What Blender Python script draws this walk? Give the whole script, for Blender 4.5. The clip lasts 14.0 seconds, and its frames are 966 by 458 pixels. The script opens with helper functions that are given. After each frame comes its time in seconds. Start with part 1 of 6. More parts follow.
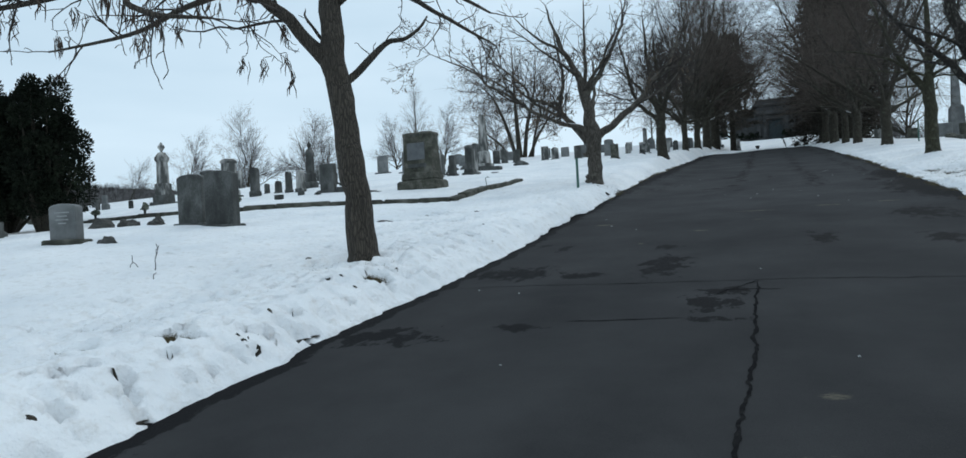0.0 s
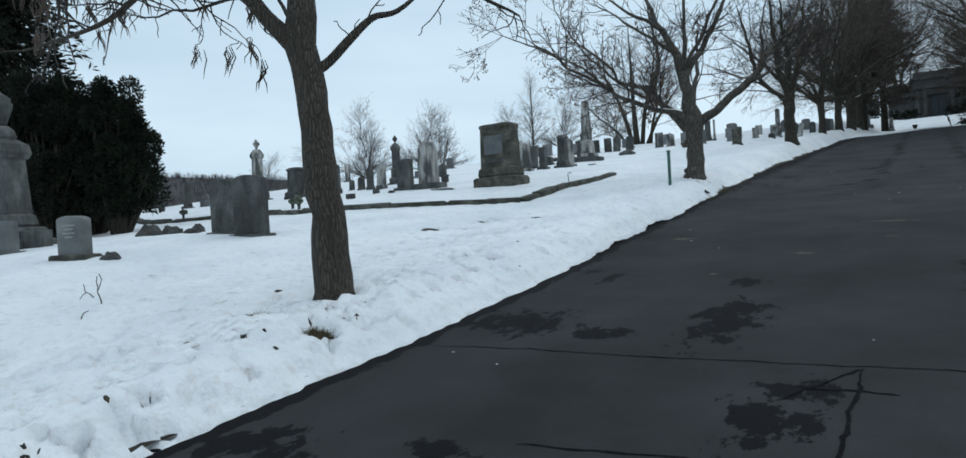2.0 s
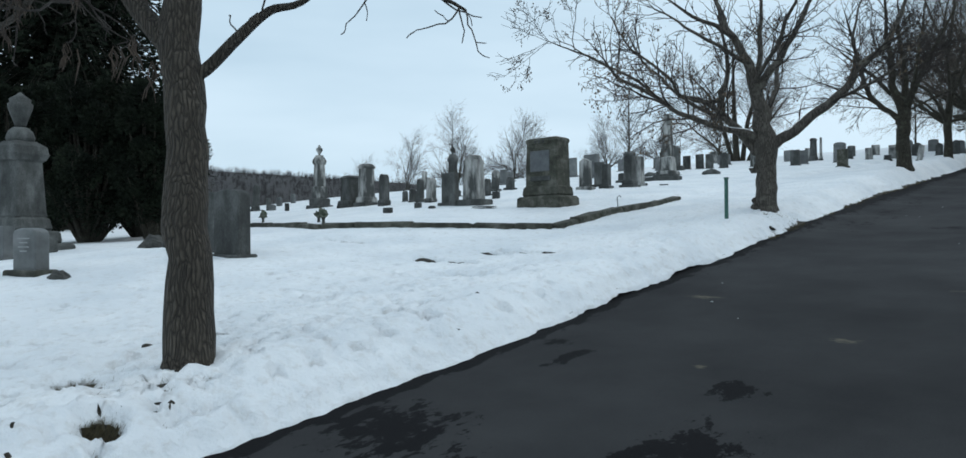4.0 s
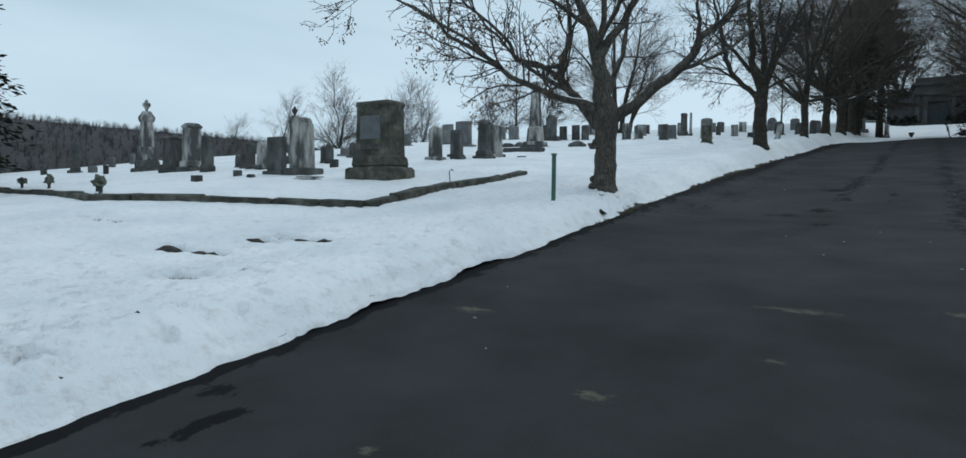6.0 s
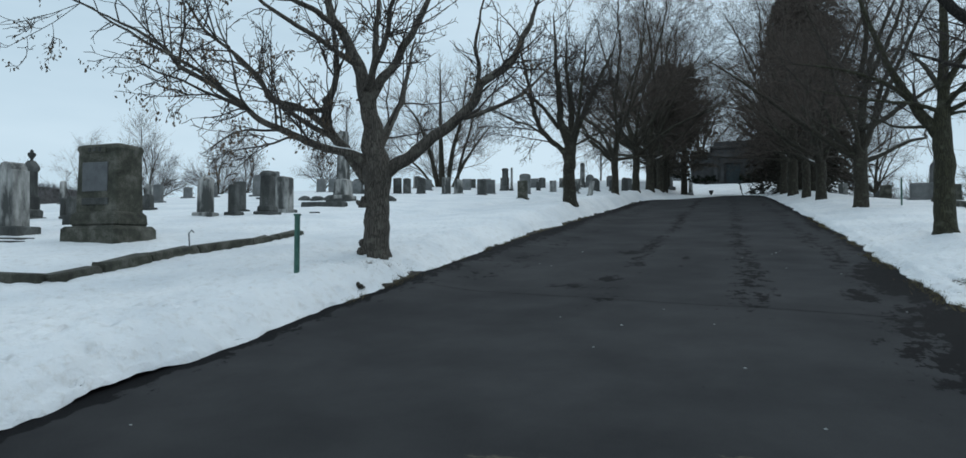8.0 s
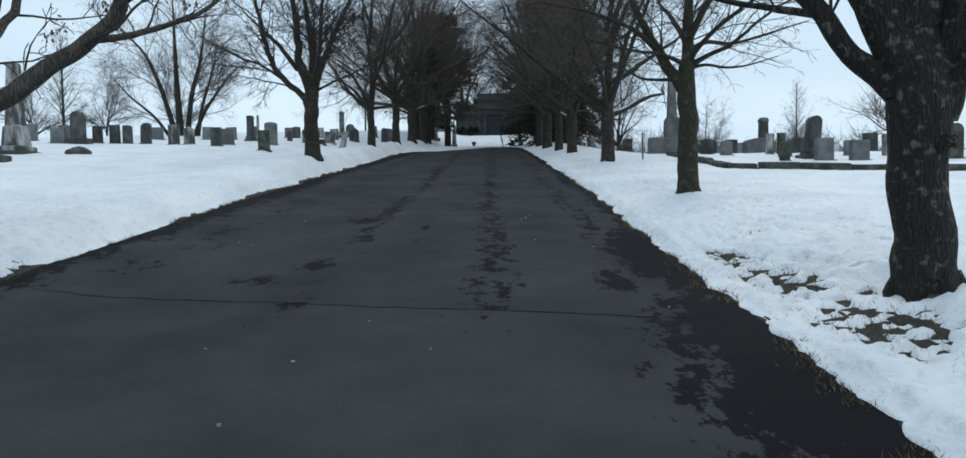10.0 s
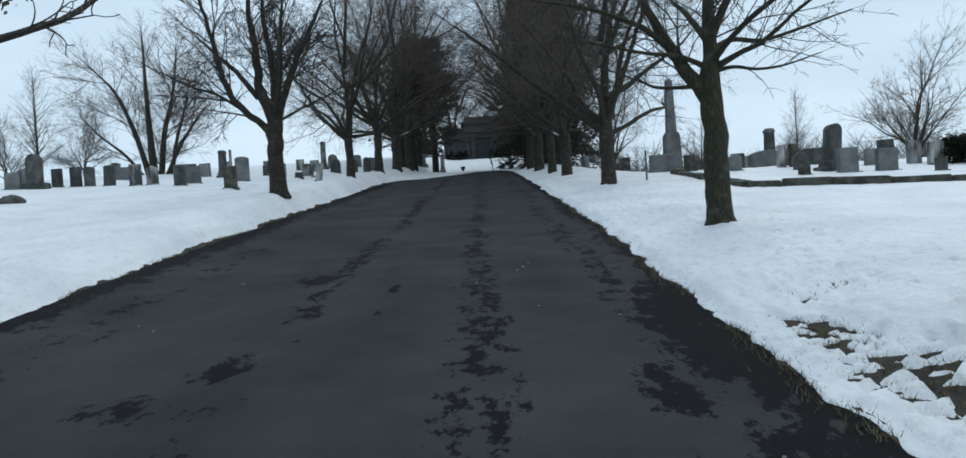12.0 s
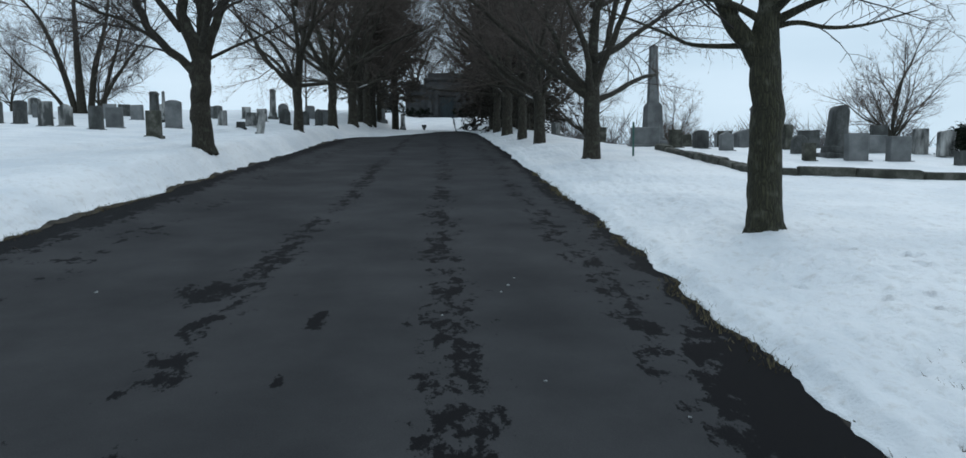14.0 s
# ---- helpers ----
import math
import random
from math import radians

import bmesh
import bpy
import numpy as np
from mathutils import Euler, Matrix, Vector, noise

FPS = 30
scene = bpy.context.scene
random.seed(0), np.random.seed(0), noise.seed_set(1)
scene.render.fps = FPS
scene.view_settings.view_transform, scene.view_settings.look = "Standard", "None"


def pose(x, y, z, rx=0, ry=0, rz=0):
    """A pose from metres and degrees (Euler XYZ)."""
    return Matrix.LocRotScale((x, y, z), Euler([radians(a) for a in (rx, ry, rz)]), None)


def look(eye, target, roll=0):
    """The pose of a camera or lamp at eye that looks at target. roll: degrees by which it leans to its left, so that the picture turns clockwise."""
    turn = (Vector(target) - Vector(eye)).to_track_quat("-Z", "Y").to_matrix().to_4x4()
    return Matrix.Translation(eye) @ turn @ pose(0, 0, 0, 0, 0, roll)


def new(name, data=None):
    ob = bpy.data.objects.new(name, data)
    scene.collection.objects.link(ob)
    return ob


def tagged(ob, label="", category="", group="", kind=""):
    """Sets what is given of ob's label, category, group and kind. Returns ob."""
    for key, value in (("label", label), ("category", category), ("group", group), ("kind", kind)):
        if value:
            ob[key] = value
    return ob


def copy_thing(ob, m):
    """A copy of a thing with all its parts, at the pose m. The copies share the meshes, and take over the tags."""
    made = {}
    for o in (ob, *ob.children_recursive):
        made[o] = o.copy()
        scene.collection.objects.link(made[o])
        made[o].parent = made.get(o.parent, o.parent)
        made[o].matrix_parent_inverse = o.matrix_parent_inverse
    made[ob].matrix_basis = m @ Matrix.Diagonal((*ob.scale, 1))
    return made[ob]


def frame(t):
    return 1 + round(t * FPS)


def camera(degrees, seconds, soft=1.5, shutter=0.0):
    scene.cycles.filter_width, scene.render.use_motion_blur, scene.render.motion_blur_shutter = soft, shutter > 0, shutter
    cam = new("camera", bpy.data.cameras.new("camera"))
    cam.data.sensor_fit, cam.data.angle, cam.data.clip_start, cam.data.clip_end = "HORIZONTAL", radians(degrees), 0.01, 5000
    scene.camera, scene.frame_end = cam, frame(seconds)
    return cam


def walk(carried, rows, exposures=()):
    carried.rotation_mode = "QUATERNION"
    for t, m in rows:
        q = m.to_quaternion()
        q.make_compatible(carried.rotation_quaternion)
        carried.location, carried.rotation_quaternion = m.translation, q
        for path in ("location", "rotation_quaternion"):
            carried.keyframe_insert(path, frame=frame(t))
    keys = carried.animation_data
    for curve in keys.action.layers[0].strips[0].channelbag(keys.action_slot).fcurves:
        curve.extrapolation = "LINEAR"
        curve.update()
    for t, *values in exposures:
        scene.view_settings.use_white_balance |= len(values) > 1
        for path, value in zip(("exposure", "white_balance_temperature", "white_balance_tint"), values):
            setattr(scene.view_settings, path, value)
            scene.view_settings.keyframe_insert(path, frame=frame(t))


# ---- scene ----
cam = camera(70.7, 14.0)
PATH = [
    (0, (0.342, 0.077, 1.346), (-0.436, 1.920, 1.340), -3.20),
    (0.5, (0.390, 0.694, 1.406), (-0.518, 2.476, 1.371), -1.39),
    (1, (0.415, 1.273, 1.496), (-0.521, 3.040, 1.487), -5.08),
    (1.5, (0.498, 1.866, 1.580), (-0.596, 3.539, 1.521), -3.62),
    (2, (0.573, 2.480, 1.664), (-0.530, 4.148, 1.641), -3.29),
    (4.5, (0.891, 5.340, 2.044), (-0.464, 6.811, 2.051), -0.18),
    (5, (0.938, 5.954, 2.078), (-0.383, 7.455, 2.066), 0.47),
    (5.5, (0.951, 6.491, 2.132), (-0.109, 8.186, 2.067), -0.57),
    (6, (0.931, 7.070, 2.230), (-0.159, 8.744, 2.137), 0.66),
    (6.5, (0.905, 7.658, 2.272), (-0.219, 9.312, 2.251), -3.00),
    (7, (0.957, 8.288, 2.335), (0.009, 10.049, 2.346), -1.43),
    (7.5, (1.016, 8.836, 2.408), (0.102, 10.614, 2.453), -0.07),
    (8, (1.118, 9.406, 2.484), (0.440, 11.286, 2.547), 0.33),
    (8.5, (1.220, 10.064, 2.565), (0.820, 12.024, 2.554), 0.73),
    (9, (1.321, 10.699, 2.629), (1.176, 12.692, 2.547), 1.46),
    (11.5, (1.475, 13.792, 3.009), (1.483, 15.790, 2.921), -1.73),
    (12, (1.505, 14.356, 3.081), (1.494, 16.356, 3.061), -3.46),
    (12.5, (1.506, 15.060, 3.181), (1.601, 17.058, 3.183), -2.08),
    (13, (1.439, 15.751, 3.262), (1.597, 17.743, 3.177), -1.39),
    (13.5, (1.394, 16.370, 3.338), (1.602, 18.357, 3.247), -0.74),
    (14, (1.373, 17.043, 3.426), (1.485, 19.035, 3.285), -0.27),
]
walk(cam, [(t, look(eye, target, roll)) for t, eye, target, roll in PATH],
     exposures=((0.0, 0.0, 6400, 8), (2.0, -0.01, 6400, 8), (4.5, 0.0, 6380, 7.5), (5.5, -0.08, 6350, 7), (6.5, -0.22, 6350, 6), (7.5, -0.22, 6370, 6), (8.0, -0.14, 6420, 7),
                (9.0, 0.08, 6400, 9.5), (11.5, 0.02, 6360, 9), (12.5, 0.0, 6360, 9), (14.0, -0.03, 6360, 9)))


# ---- sky and light: an overcast winter afternoon ----
world = bpy.data.worlds.new("overcast_sky")
scene.world = world
world.use_nodes = True
wn, wl = world.node_tree.nodes, world.node_tree.links
wn.clear()
w_out = wn.new("ShaderNodeOutputWorld")
w_bg = wn.new("ShaderNodeBackground")
w_sky = wn.new("ShaderNodeTexSky")
w_sky.sky_type, w_sky.sun_disc = "NISHITA", False
w_sky.sun_elevation, w_sky.sun_rotation = radians(46), radians(150)
w_sky.dust_density, w_sky.air_density = 4.0, 1.0
w_co = wn.new("ShaderNodeTexCoord")
w_map = wn.new("ShaderNodeMapping")
w_map.inputs["Scale"].default_value = (1.0, 1.0, 4.5)
w_noise = wn.new("ShaderNodeTexNoise")
w_noise.inputs["Scale"].default_value, w_noise.inputs["Detail"].default_value = 1.8, 4.0
w_ramp = wn.new("ShaderNodeValToRGB")
w_ramp.color_ramp.elements[0].position, w_ramp.color_ramp.elements[0].color = 0.3, (5.9, 7.55, 8.9, 1)
w_ramp.color_ramp.elements[1].position, w_ramp.color_ramp.elements[1].color = 0.7, (7.6, 9.2, 10.5, 1)
w_mix = wn.new("ShaderNodeMix")
w_mix.data_type = "RGBA"
w_mix.inputs["Factor"].default_value = 0.9
wl.new(w_co.outputs["Generated"], w_map.inputs["Vector"])
wl.new(w_map.outputs[0], w_noise.inputs["Vector"])
wl.new(w_noise.outputs["Fac"], w_ramp.inputs["Fac"])
wl.new(w_sky.outputs[0], w_mix.inputs[6])
wl.new(w_ramp.outputs[0], w_mix.inputs[7])
wl.new(w_mix.outputs[2], w_bg.inputs["Color"])
w_bg.inputs["Strength"].default_value = 0.1
wl.new(w_bg.outputs[0], w_out.inputs["Surface"])
sun_data = bpy.data.lights.new("sun", "SUN")
sun_data.energy, sun_data.angle, sun_data.color = 0.65, radians(45), (1.0, 0.97, 0.93)
sun = new("sun", sun_data)
sun.matrix_world = pose(0, 0, 60, 44, 0, 150)


# ---- materials ----
def nodes_of(name):
    m = bpy.data.materials.new(name)
    m.use_nodes = True
    n, l = m.node_tree.nodes, m.node_tree.links
    return m, n, l, n["Principled BSDF"]


def ramp(n, stops):
    r = n.new("ShaderNodeValToRGB")
    e = r.color_ramp.elements
    while len(e) < len(stops):
        e.new(0.5)
    for el, (p, c) in zip(e, stops):
        el.position, el.color = p, (*c, 1)
    return r


def grey(v):
    return (v, v, v)


def surface(name, dark, mid, light, scale=3.0, fine=40.0, rough=0.85, bump=0.3, stretch=(1, 1, 1), space="Object", spread=0.12, bump_dist=0.02, vary=0.0):
    """A natural surface: stains at a large scale, grain at a fine one, relief from both."""
    m, n, l, b = nodes_of(name)
    co = n.new("ShaderNodeTexCoord")
    mp = n.new("ShaderNodeMapping")
    mp.inputs["Scale"].default_value = stretch
    l.new(co.outputs[space], mp.inputs["Vector"])
    info = n.new("ShaderNodeObjectInfo")
    off = n.new("ShaderNodeVectorMath")
    off.operation = "MULTIPLY_ADD"
    off.inputs[1].default_value = (31, 17, 23)
    l.new(info.outputs["Random"], off.inputs[0])
    l.new(mp.outputs[0], off.inputs[2])
    big = n.new("ShaderNodeTexNoise")
    big.inputs["Scale"].default_value, big.inputs["Detail"].default_value, big.inputs["Roughness"].default_value = scale, 6, 0.6
    l.new(off.outputs[0], big.inputs["Vector"])
    small = n.new("ShaderNodeTexNoise")
    small.inputs["Scale"].default_value, small.inputs["Detail"].default_value = fine, 4
    l.new(off.outputs[0], small.inputs["Vector"])
    mix = n.new("ShaderNodeMath")
    mix.operation = "MULTIPLY_ADD"
    mix.inputs[1].default_value = 0.35
    l.new(small.outputs["Fac"], mix.inputs[0])
    sub = n.new("ShaderNodeMath")
    sub.operation = "SUBTRACT"
    sub.inputs[1].default_value = 0.175
    l.new(big.outputs["Fac"], sub.inputs[0])
    l.new(sub.outputs[0], mix.inputs[2])
    r = ramp(n, [(0.5 - spread * 1.6, dark), (0.5, mid), (0.5 + spread * 1.6, light)])
    l.new(mix.outputs[0], r.inputs["Fac"])
    if vary:
        hsv = n.new("ShaderNodeHueSaturation")
        ma = n.new("ShaderNodeMath")
        ma.operation = "MULTIPLY_ADD"
        ma.inputs[1].default_value, ma.inputs[2].default_value = vary, 1 - vary / 2
        l.new(info.outputs["Random"], ma.inputs[0])
        l.new(ma.outputs[0], hsv.inputs["Value"])
        l.new(r.outputs[0], hsv.inputs["Color"])
        l.new(hsv.outputs[0], b.inputs["Base Color"])
    else:
        l.new(r.outputs[0], b.inputs["Base Color"])
    bp = n.new("ShaderNodeBump")
    bp.inputs["Strength"].default_value, bp.inputs["Distance"].default_value = bump, bump_dist
    l.new(mix.outputs[0], bp.inputs["Height"])
    l.new(bp.outputs[0], b.inputs["Normal"])
    b.inputs["Roughness"].default_value = rough
    return m


def bark(name, dark, light, ridge=9.0, bump=0.9, moss=None, spot=6.0):
    """Bark: ridges that run up the trunk, with blotches of lichen."""
    m, n, l, b = nodes_of(name)
    co = n.new("ShaderNodeTexCoord")
    mp = n.new("ShaderNodeMapping")
    mp.inputs["Scale"].default_value = (1, 1, 0.11)
    l.new(co.outputs["Object"], mp.inputs["Vector"])
    warp = n.new("ShaderNodeTexNoise")
    warp.inputs["Scale"].default_value = 5.0
    l.new(co.outputs["Object"], warp.inputs["Vector"])
    add = n.new("ShaderNodeVectorMath")
    add.operation = "MULTIPLY_ADD"
    add.inputs[1].default_value = (0.06, 0.06, 0.06)
    l.new(warp.outputs["Color"], add.inputs[0])
    l.new(mp.outputs[0], add.inputs[2])
    vo = n.new("ShaderNodeTexVoronoi")
    vo.feature = "DISTANCE_TO_EDGE"
    vo.inputs["Scale"].default_value = ridge * 4.2
    l.new(add.outputs[0], vo.inputs["Vector"])
    gr = n.new("ShaderNodeTexNoise")
    gr.inputs["Scale"].default_value, gr.inputs["Detail"].default_value = ridge * 5, 5
    l.new(mp.outputs[0], gr.inputs["Vector"])
    ht = n.new("ShaderNodeMath")
    ht.operation = "MULTIPLY_ADD"
    ht.inputs[1].default_value = 0.5
    l.new(gr.outputs["Fac"], ht.inputs[0])
    mr = n.new("ShaderNodeMapRange")
    mr.inputs["From Max"].default_value = 0.4
    l.new(vo.outputs["Distance"], mr.inputs["Value"])
    l.new(mr.outputs[0], ht.inputs[2])
    r = ramp(n, [(0.15, dark), (1.2 / 1.5, light)])
    l.new(ht.outputs[0], r.inputs["Fac"])
    last = r.outputs[0]
    if moss:
        bl = n.new("ShaderNodeTexNoise")
        bl.inputs["Scale"].default_value, bl.inputs["Detail"].default_value = spot, 3
        l.new(co.outputs["Object"], bl.inputs["Vector"])
        rr = ramp(n, [(0.56, grey(0)), (0.68, grey(0.8))])
        l.new(bl.outputs["Fac"], rr.inputs["Fac"])
        mx = n.new("ShaderNodeMix")
        mx.data_type = "RGBA"
        l.new(rr.outputs[0], mx.inputs["Factor"])
        l.new(last, mx.inputs[6])
        mx.inputs[7].default_value = (*moss, 1)
        last = mx.outputs[2]
    l.new(last, b.inputs["Base Color"])
    bp = n.new("ShaderNodeBump")
    bp.inputs["Strength"].default_value, bp.inputs["Distance"].default_value = bump, 0.03
    l.new(ht.outputs[0], bp.inputs["Height"])
    l.new(bp.outputs[0], b.inputs["Normal"])
    b.inputs["Roughness"].default_value = 0.92
    return m


def weathered(name, dark, light, streak=1.0):
    """Old marble or limestone with dark vertical stains of lichen and soot."""
    m, n, l, b = nodes_of(name)
    co = n.new("ShaderNodeTexCoord")
    info = n.new("ShaderNodeObjectInfo")
    off = n.new("ShaderNodeVectorMath")
    off.operation = "MULTIPLY_ADD"
    off.inputs[1].default_value = (41, 29, 13)
    mp = n.new("ShaderNodeMapping")
    mp.inputs["Scale"].default_value = (1, 1, 0.3)
    l.new(co.outputs["Object"], mp.inputs["Vector"])
    l.new(info.outputs["Random"], off.inputs[0])
    l.new(mp.outputs[0], off.inputs[2])
    a = n.new("ShaderNodeTexNoise")
    a.inputs["Scale"].default_value, a.inputs["Detail"].default_value, a.inputs["Roughness"].default_value = 3.2, 7, 0.62
    l.new(off.outputs[0], a.inputs["Vector"])
    r = ramp(n, [(0.44, dark), (0.55, tuple((p + q) / 2 for p, q in zip(dark, light))), (0.67, light)])
    l.new(a.outputs["Fac"], r.inputs["Fac"])
    g = n.new("ShaderNodeTexNoise")
    g.inputs["Scale"].default_value, g.inputs["Detail"].default_value = 60, 3
    l.new(co.outputs["Object"], g.inputs["Vector"])
    l.new(r.outputs[0], b.inputs["Base Color"])
    bp = n.new("ShaderNodeBump")
    bp.inputs["Strength"].default_value, bp.inputs["Distance"].default_value = 0.35, 0.01
    l.new(g.outputs["Fac"], bp.inputs["Height"])
    l.new(bp.outputs[0], b.inputs["Normal"])
    b.inputs["Roughness"].default_value = 0.85
    return m


def snow_material():
    m, n, l, b = nodes_of("old_snow")
    co = n.new("ShaderNodeTexCoord")
    a = n.new("ShaderNodeTexNoise")
    a.inputs["Scale"].default_value, a.inputs["Detail"].default_value = 0.7, 5
    l.new(co.outputs["Object"], a.inputs["Vector"])
    r = ramp(n, [(0.32, (0.70, 0.73, 0.76)), (0.6, (0.825, 0.84, 0.855))])
    l.new(a.outputs["Fac"], r.inputs["Fac"])
    dirt = n.new("ShaderNodeTexNoise")
    dirt.inputs["Scale"].default_value, dirt.inputs["Detail"].default_value, dirt.inputs["Roughness"].default_value = 9, 7, 0.7
    l.new(co.outputs["Object"], dirt.inputs["Vector"])
    dr = ramp(n, [(0.52, grey(0)), (0.74, grey(0.42))])
    l.new(dirt.outputs["Fac"], dr.inputs["Fac"])
    mx = n.new("ShaderNodeMix")
    mx.data_type = "RGBA"
    mx.inputs[7].default_value = (0.42, 0.38, 0.32, 1)
    l.new(dr.outputs[0], mx.inputs["Factor"])
    l.new(r.outputs[0], mx.inputs[6])
    l.new(mx.outputs[2], b.inputs["Base Color"])
    g = n.new("ShaderNodeTexNoise")
    g.inputs["Scale"].default_value, g.inputs["Detail"].default_value, g.inputs["Roughness"].default_value = 9, 8, 0.6
    l.new(co.outputs["Object"], g.inputs["Vector"])
    bp = n.new("ShaderNodeBump")
    bp.inputs["Strength"].default_value, bp.inputs["Distance"].default_value = 1.0, 0.04
    crust = n.new("ShaderNodeTexNoise")
    crust.inputs["Scale"].default_value, crust.inputs["Detail"].default_value, crust.inputs["Roughness"].default_value = 34, 4, 0.65
    l.new(co.outputs["Object"], crust.inputs["Vector"])
    both = n.new("ShaderNodeMath")
    both.operation = "MULTIPLY_ADD"
    both.inputs[1].default_value = 0.14
    l.new(crust.outputs["Fac"], both.inputs[0])
    l.new(g.outputs["Fac"], both.inputs[2])
    l.new(both.outputs[0], bp.inputs["Height"])
    l.new(bp.outputs[0], b.inputs["Normal"])
    b.inputs["Roughness"].default_value = 0.6
    b.inputs["Specular IOR Level"].default_value = 0.25
    return m


def asphalt_material():
    """Worn asphalt: grit, pale dusty wear, and damp streaks that run along the lane."""
    m, n, l, b = nodes_of("worn_asphalt")
    co = n.new("ShaderNodeTexCoord")
    sep = n.new("ShaderNodeSeparateXYZ")
    l.new(co.outputs["Object"], sep.inputs[0])

    def noise_tex(scale, detail, vec=None, rough=0.6):
        t = n.new("ShaderNodeTexNoise")
        t.inputs["Scale"].default_value, t.inputs["Detail"].default_value, t.inputs["Roughness"].default_value = scale, detail, rough
        l.new(vec or co.outputs["Object"], t.inputs["Vector"])
        return t.outputs["Fac"]

    def math_node(op, a, c, d=None):
        t = n.new("ShaderNodeMath")
        t.operation = op
        for i, v in enumerate((a, c, d)):
            if v is None:
                continue
            if isinstance(v, (int, float)):
                t.inputs[i].default_value = v
            else:
                l.new(v, t.inputs[i])
        return t.outputs[0]

    def band(x, centre, half):
        d = math_node("ABSOLUTE", math_node("SUBTRACT", x, centre), 0.0)
        r = n.new("ShaderNodeMapRange")
        r.interpolation_type = "SMOOTHSTEP"
        r.inputs["From Min"].default_value, r.inputs["From Max"].default_value = half, 0.0
        l.new(d, r.inputs["Value"])
        return r.outputs[0]

    x, y = sep.outputs[0], sep.outputs[1]
    base = noise_tex(0.8, 5)
    grit = noise_tex(120, 3)
    col = ramp(n, [(0.3, (0.0265, 0.027, 0.0285)), (0.7, (0.0445, 0.045, 0.0465))])
    l.new(math_node("MULTIPLY_ADD", grit, 0.45, math_node("SUBTRACT", base, 0.22)), col.inputs["Fac"])
    # damp: ragged blots along the wheel lines, along both edges and in single hollows
    mp = n.new("ShaderNodeMapping")
    mp.inputs["Scale"].default_value = (1.0, 0.62, 1)
    l.new(co.outputs["Object"], mp.inputs["Vector"])
    blot = noise_tex(6.2, 9, mp.outputs[0], 0.72)
    drift = noise_tex(0.5, 3)
    wander = math_node("MULTIPLY_ADD", drift, 0.8, math_node("SUBTRACT", x, 0.4))
    lines = math_node("MAXIMUM", math_node("MULTIPLY", band(wander, 1.36, 0.6), 0.66),
                      math_node("MAXIMUM", math_node("MULTIPLY", band(wander, -0.42, 0.5), 0.72),
                                math_node("MAXIMUM", math_node("MULTIPLY", band(wander, 2.85, 0.5), 0.62), math_node("MULTIPLY", band(wander, -2.5, 0.6), 0.5))))
    ahead = n.new("ShaderNodeMapRange")
    ahead.interpolation_type = "SMOOTHSTEP"
    ahead.inputs["From Min"].default_value, ahead.inputs["From Max"].default_value = 16.0, 18.5
    l.new(y, ahead.inputs["Value"])
    gaps = n.new("ShaderNodeMapRange")
    gaps.inputs["From Min"].default_value, gaps.inputs["From Max"].default_value, gaps.inputs["To Min"].default_value = 0.36, 0.5, 0.35
    l.new(noise_tex(0.75, 2), gaps.inputs["Value"])
    lines = math_node("MULTIPLY", math_node("MULTIPLY", lines, gaps.outputs[0]), ahead.outputs[0])
    edge = math_node("MAXIMUM", math_node("MULTIPLY", band(wander, 4.1, 1.35), 1.5), math_node("MULTIPLY", band(wander, -3.65, 1.1), 1.25))
    blots = None
    for cx, cy, hx, hy in ((-0.75, 7.75, 0.45, 1.05), (-2.45, 7.5, 0.85, 0.65), (-1.56, 7.27, 0.45, 0.25), (-0.16, 5.95, 0.36, 0.5), (-0.1, 5.42, 0.35, 0.16), (-1.55, 5.15, 0.4, 0.17), (-2.7, 4.85, 0.85, 0.42),
                           (0.92, 9.4, 0.27, 0.95), (2.15, 9.1, 0.35, 0.7), (-0.05, 6.4, 0.36, 0.32), (-2.32, 9.3, 0.16, 0.45), (-2.7, 9.66, 0.24, 0.16), (-0.9, 9.1, 0.3, 0.3), (2.4, 11.5, 0.6, 1.3),
                           (-0.56, 19.5, 0.42, 0.5), (-0.94, 18.76, 0.45, 0.4), (0.39, 22.3, 0.12, 0.42), (0.38, 21.07, 0.09, 0.18), (1.36, 30.1, 0.3, 0.65), (-0.65, 23.1, 0.6, 0.5), (2.6, 18.6, 0.35, 0.8)):
        one = math_node("MULTIPLY", band(x, cx, hx * 1.35), band(y, cy, hy * 1.35))
        blots = one if blots is None else math_node("MAXIMUM", blots, one)
    soaked = math_node("MAXIMUM", math_node("MULTIPLY", band(x, 3.9, 2.3), band(y, 15.9, 5.0)), math_node("MULTIPLY", band(x, 3.4, 1.0), band(y, 20.0, 3.5)))
    where = math_node("MAXIMUM", math_node("MAXIMUM", lines, edge), math_node("MAXIMUM", math_node("MULTIPLY", blots, 0.92), math_node("MULTIPLY", soaked, 1.6)))
    margin = n.new("ShaderNodeAttribute")
    margin.attribute_name = "verge"
    seep = n.new("ShaderNodeMapRange")
    seep.inputs["From Min"].default_value, seep.inputs["From Max"].default_value, seep.inputs["To Min"].default_value, seep.inputs["To Max"].default_value = 0.03, 0.26, 1.5, 0.0
    l.new(margin.outputs["Fac"], seep.inputs["Value"])
